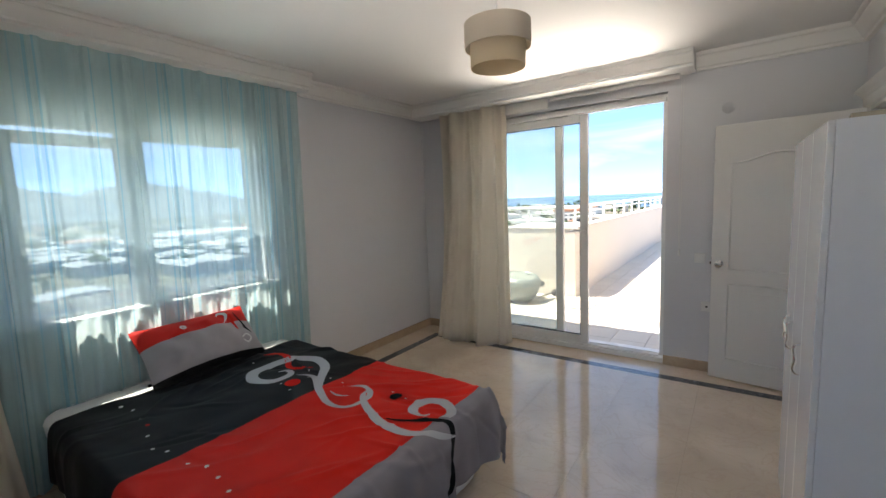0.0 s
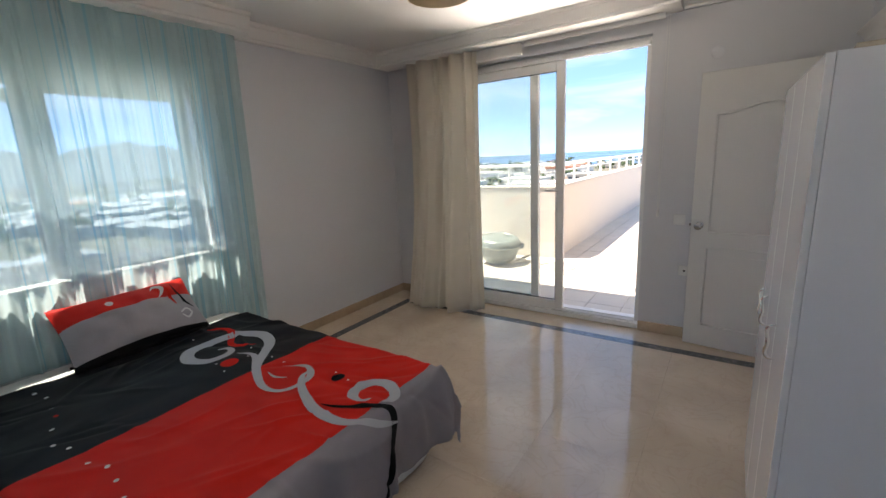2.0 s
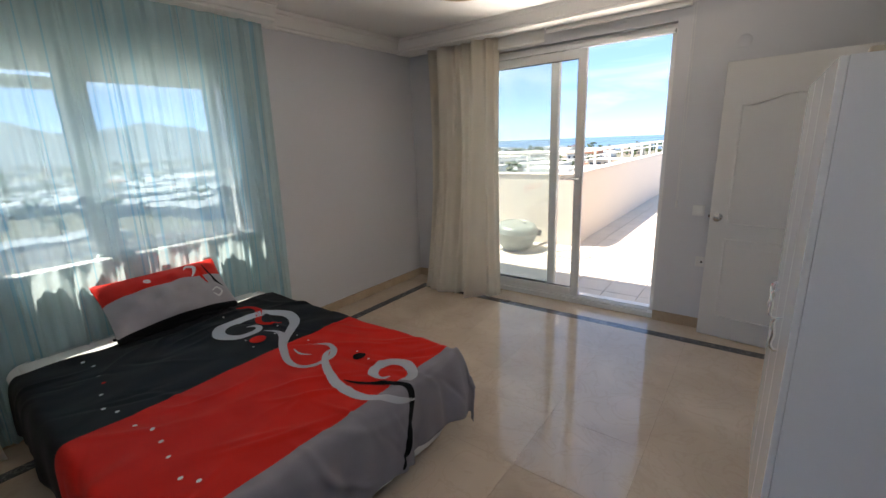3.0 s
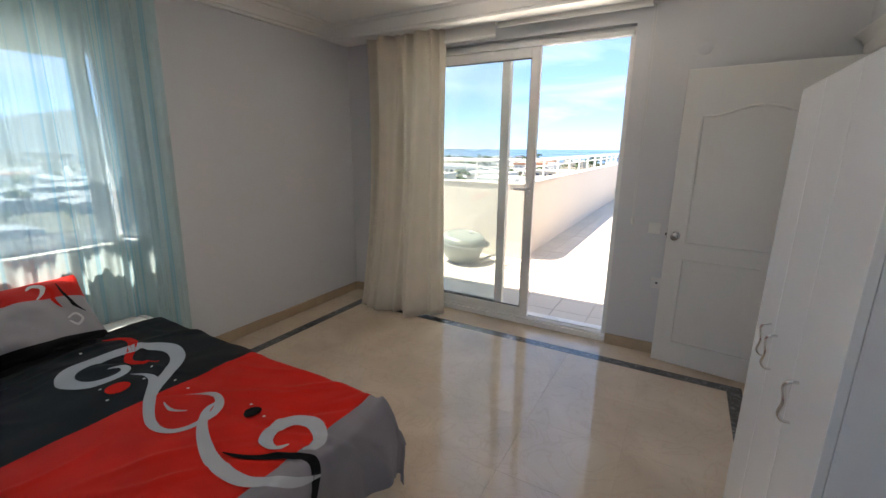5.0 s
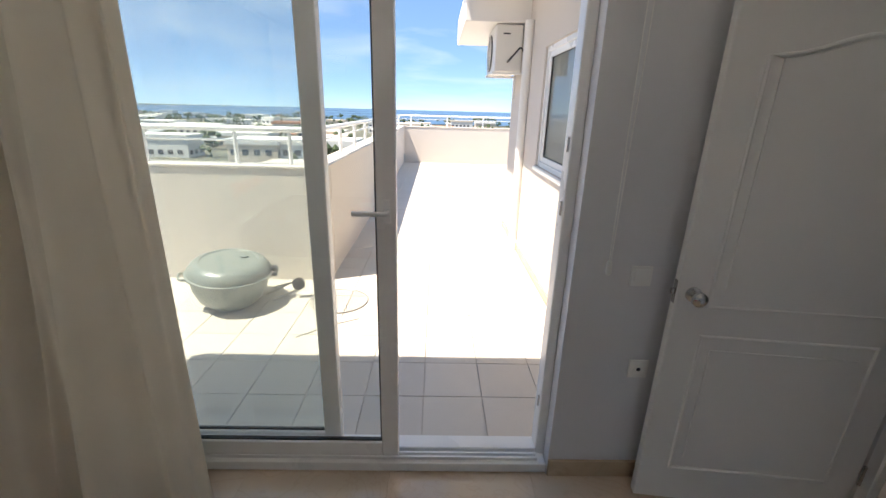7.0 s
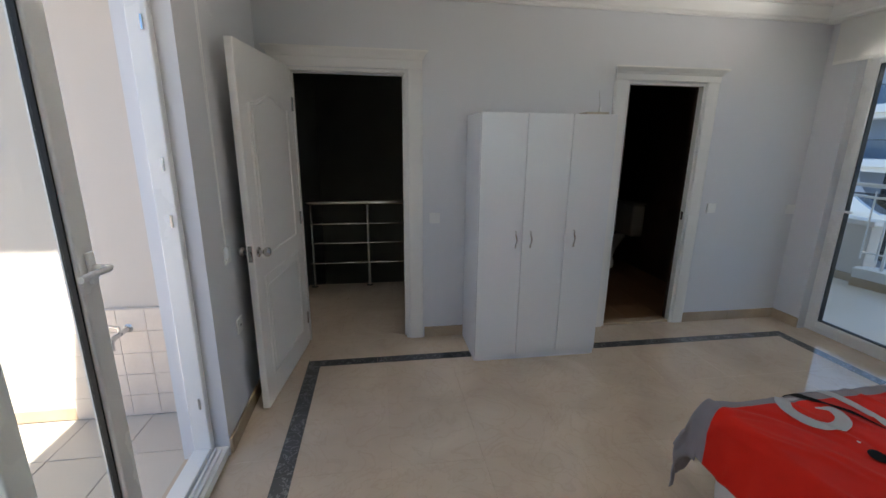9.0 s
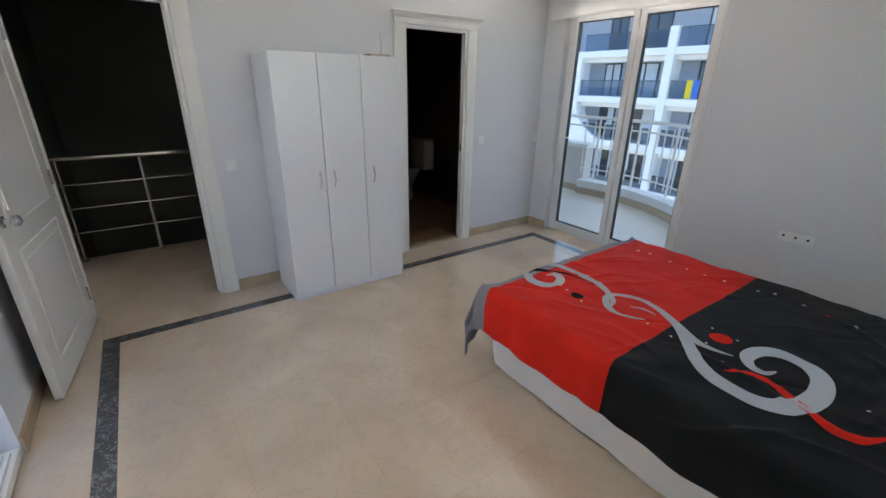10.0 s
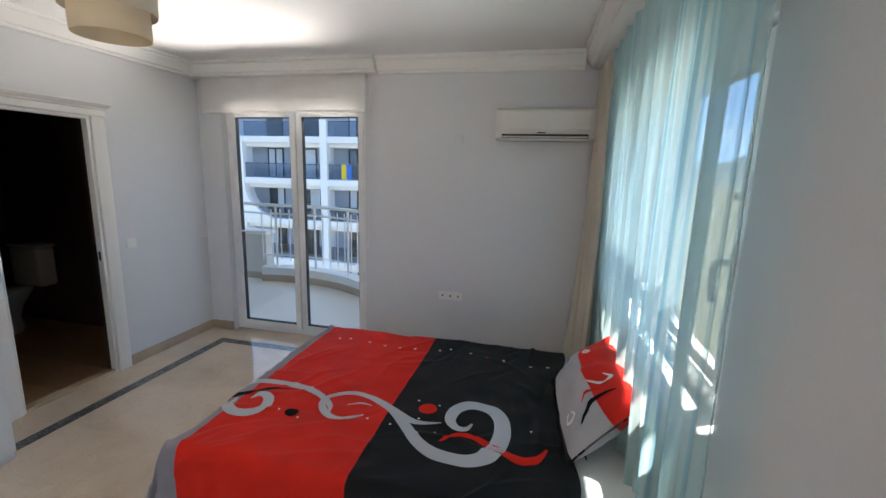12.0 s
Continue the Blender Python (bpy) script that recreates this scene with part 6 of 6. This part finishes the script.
def town(name, count, place, label, hmin, hmax):
    bm = bmesh.new()
    for _ in range(count):
        x, y = place()
        w, d, h = rng.uniform(9, 20), rng.uniform(9, 16), rng.uniform(hmin, hmax)
        m = rng.choice((0, 0, 1))
        bx(bm, (x, y, GZ), (x + w, y + d, GZ + h), mi=m)
        bx(bm, (x - 0.3, y - 0.3, GZ + h), (x + w + 0.3, y + d + 0.3, GZ + h + rng.choice((0.4, 0.6, 1.4))), mi=rng.choice((0, 0, 0, 1, 2)))
        for f in range(int(h // 3)):
            for s in range(int(w // 3)):
                bx(bm, (x + 0.8 + 3 * s, y - 0.06, GZ + 1 + 3 * f), (x + 2.4 + 3 * s, y + 0.02, GZ + 2.4 + 3 * f), mi=3)
            for s in range(int(d // 3)):
                bx(bm, (x + w - 0.02, y + 0.8 + 3 * s, GZ + 1 + 3 * f), (x + w + 0.06, y + 2.4 + 3 * s, GZ + 2.4 + 3 * f), mi=3)
    solo(name, bm, TOWN, label, "town", kind="stuff")


town("town_houses", 150, lambda: (rng.uniform(-260, 260), rng.uniform(95, 380)), "white and cream town houses towards the sea", 3.5, 7.5)
town("town_houses_west", 110, lambda: (rng.uniform(-900, -160), rng.uniform(-520, 620)), "white and cream houses in the valley", 4, 9)
GREEN = mat("white_greenhouse_film", (0.31, 0.33, 0.335), 0.5, var=0.05, scale=0.1)
gh = bmesh.new()
for n in range(400):
    x, y = (rng.uniform(-1100, -110), rng.uniform(-560, 640)) if n < 240 else (rng.uniform(-330, -92), rng.uniform(-170, 260))
    w, d = rng.uniform(8, 18), rng.uniform(18, 46)
    hgt = rng.uniform(2.6, 3.8)
    arch = [(y + d * 0.02, GZ), (y, GZ + hgt * 0.85)] + [(y + d * t, GZ + hgt * (0.85 + 0.15 * abs(math.sin(math.pi * t * max(2, round(d / 9)))))) for t in span(0, 1, 24)] + [(y + d, GZ)]
    prism(gh, arch, x, x + w, 0)
solo("greenhouses", gh, GREEN, "long white film greenhouses filling the valley", "greenhouse", kind="stuff")
LEAF = mat("dusty_green_foliage", (0.055, 0.085, 0.035), 0.8, var=0.3, scale=0.5, fine=3, bump=0)
wood = bmesh.new()
for n in range(1000):
    if n < 330:
        x, y = rng.uniform(-340, -105), rng.uniform(-170, 260)
    elif rng.random() < 0.72:
        x, y = rng.uniform(-800, -120), rng.uniform(-420, 520)
    else:
        x, y = rng.uniform(-250, 200), rng.uniform(90, 600)
    s = rng.uniform(1.0, 2.0) if n < 330 else rng.uniform(2.0, 4.2)
    tube(wood, [(x, y, GZ), (x, y, GZ + s)], [0.25, 0.12], 5)
    for _ in range(9):
        c = Vector((x + rng.gauss(0, s * 0.5), y + rng.gauss(0, s * 0.5), GZ + s * rng.uniform(0.8, 1.9)))
        r = s * rng.uniform(0.28, 0.5)
        vs = [wood.verts.new(c + Vector((rng.uniform(0.7, 1.2) * r * a, rng.uniform(0.7, 1.2) * r * b, rng.uniform(0.6, 1.0) * r * e))) for a, b, e in ((1, 0, 0), (-1, 0, 0), (0, 1, 0), (0, -1, 0), (0, 0, 1), (0, 0, -1))]
        for i, j, k in ((0, 2, 4), (2, 1, 4), (1, 3, 4), (3, 0, 4), (2, 0, 5), (1, 2, 5), (3, 1, 5), (0, 3, 5)):
            wood.faces.new((vs[i], vs[j], vs[k]))
solo("valley_trees", wood, LEAF, "scattered dusty green trees among the houses", "trees", kind="stuff")

# ---- floors, piece by piece ----
def tile_mesh(name, w, d, t, material, bev=0.0005):
    bm = bx(bmesh.new(), (0, 0, -t), (w, d, 0))
    top = [e for e in bm.edges if all(v.co.z > -1e-6 for v in e.verts)]
    bmesh.ops.bevel(bm, geom=top, offset=bev, segments=1, affect="EDGES")
    return mesh_of(name, bm, material)


def lay(parent, name, material, x0, x1, y0, y1, nx, ny, z=0.0, gap=0.0007, wobble=0.0, limit=None):
    """Tiles filling a field, nx by ny, sharing one mesh."""
    w, d = (x1 - x0) / nx, (y1 - y0) / ny
    me = tile_mesh(name, w - gap, d - gap, 0.011, material)
    for i in range(nx):
        for j in range(ny):
            o = new(name, me)
            o.parent = parent
            o.matrix_basis = pose(x0 + i * w + gap / 2, y0 + j * d + gap / 2, z + random.uniform(-wobble, wobble))


floor = setting("floor", box((-0.1, S_ - 0.1, -0.15), (E_ + 0.19, N_ + 0.22, -0.0105)), JOINT, "polished beige marble floor with a dark marble border", "floor")
BO = (0.26, 0.04, 3.52, 3.95)          # outer line of the dark border
BW = 0.088
lay(floor, "marble_tile", TILE, BO[0] + BW, BO[2] - BW, BO[1] + BW, BO[3] - BW, 6, 8)
for nm, a, b, c, d, nx, ny in (("south", BO[0] + BW, BO[2] - BW, BO[1], BO[1] + BW, 6, 1), ("north", BO[0] + BW, BO[2] - BW, BO[3] - BW, BO[3], 6, 1),
                               ("west", BO[0], BO[0] + BW, BO[1], BO[3], 1, 8), ("east", BO[2] - BW, BO[2], BO[1], BO[3], 1, 8)):
    lay(floor, "border_stone", BAND, a, b, c, d, nx, ny)
for a, b, c, d, nx, ny in ((0.0, E_, S_, BO[1], 6, 1), (0.0, E_, BO[3], N_, 6, 1), (0.0, BO[0], BO[1], BO[3], 1, 7), (BO[2], E_, BO[1], BO[3], 1, 7)):
    lay(floor, "marble_tile", TILE, a, b, c, d, nx, ny)
lay(floor, "marble_tile", TILE, 0.66, 2.60, N_, N_ + 0.19, 3, 1)
lay(floor, "marble_tile", TILE, 2.09, 3.55, S_ - 0.15, S_, 2, 1)
lay(floor, "marble_tile", TILE, E_, E_ + 0.08, 3.222, 3.992, 1, 1)
hall_floor = bpy.data.objects["hall_floor_slab"]
lay(hall_floor, "marble_tile", TILE, 3.89, 5.24, 2.41, 4.2, 3, 4)
lay(bpy.data.objects["bathroom_floor_slab"], "floor_tile", BATHFLOOR, 3.9, 6.0, 0.15, 2.25, 6, 6, gap=0.003)
room2 = bpy.data.objects["bedroom_floor_slab"]
lay(room2, "marble_tile", TILE, 3.28, 7.2, 4.2, 4.588, 7, 1)
lay(room2, "border_stone", BAND, 3.28, 7.2, 4.588, 4.672, 8, 1)
lay(room2, "marble_tile", TILE, 3.28, 7.2, 4.672, 6.78, 7, 4)
terrace = bpy.data.objects["terrace_slab"]
P = 0.34
lay(terrace, "terrace_tile", TTILE, 3.06 - 12 * P, 3.06, 4.43, 4.43 + 24 * P, 12, 24, TZ, 0.005, 0.0006)
rest = bmesh.new()
for i in range(18):
    for j in range(43):
        x, y = 3.06 - P * (i + 1), 4.43 + P * j
        if (i < 12 and j < 24) or x < -3.0 or y + P > 16.0:
            continue
        bx(rest, (x + 0.0025, y + 0.0025, TZ - 0.011), (x + P - 0.0025, y + P - 0.0025, TZ))
tagged(part("terrace_tiles_far", rest, TTILE, terrace), "cream terrace tiles further off", kind="stuff")
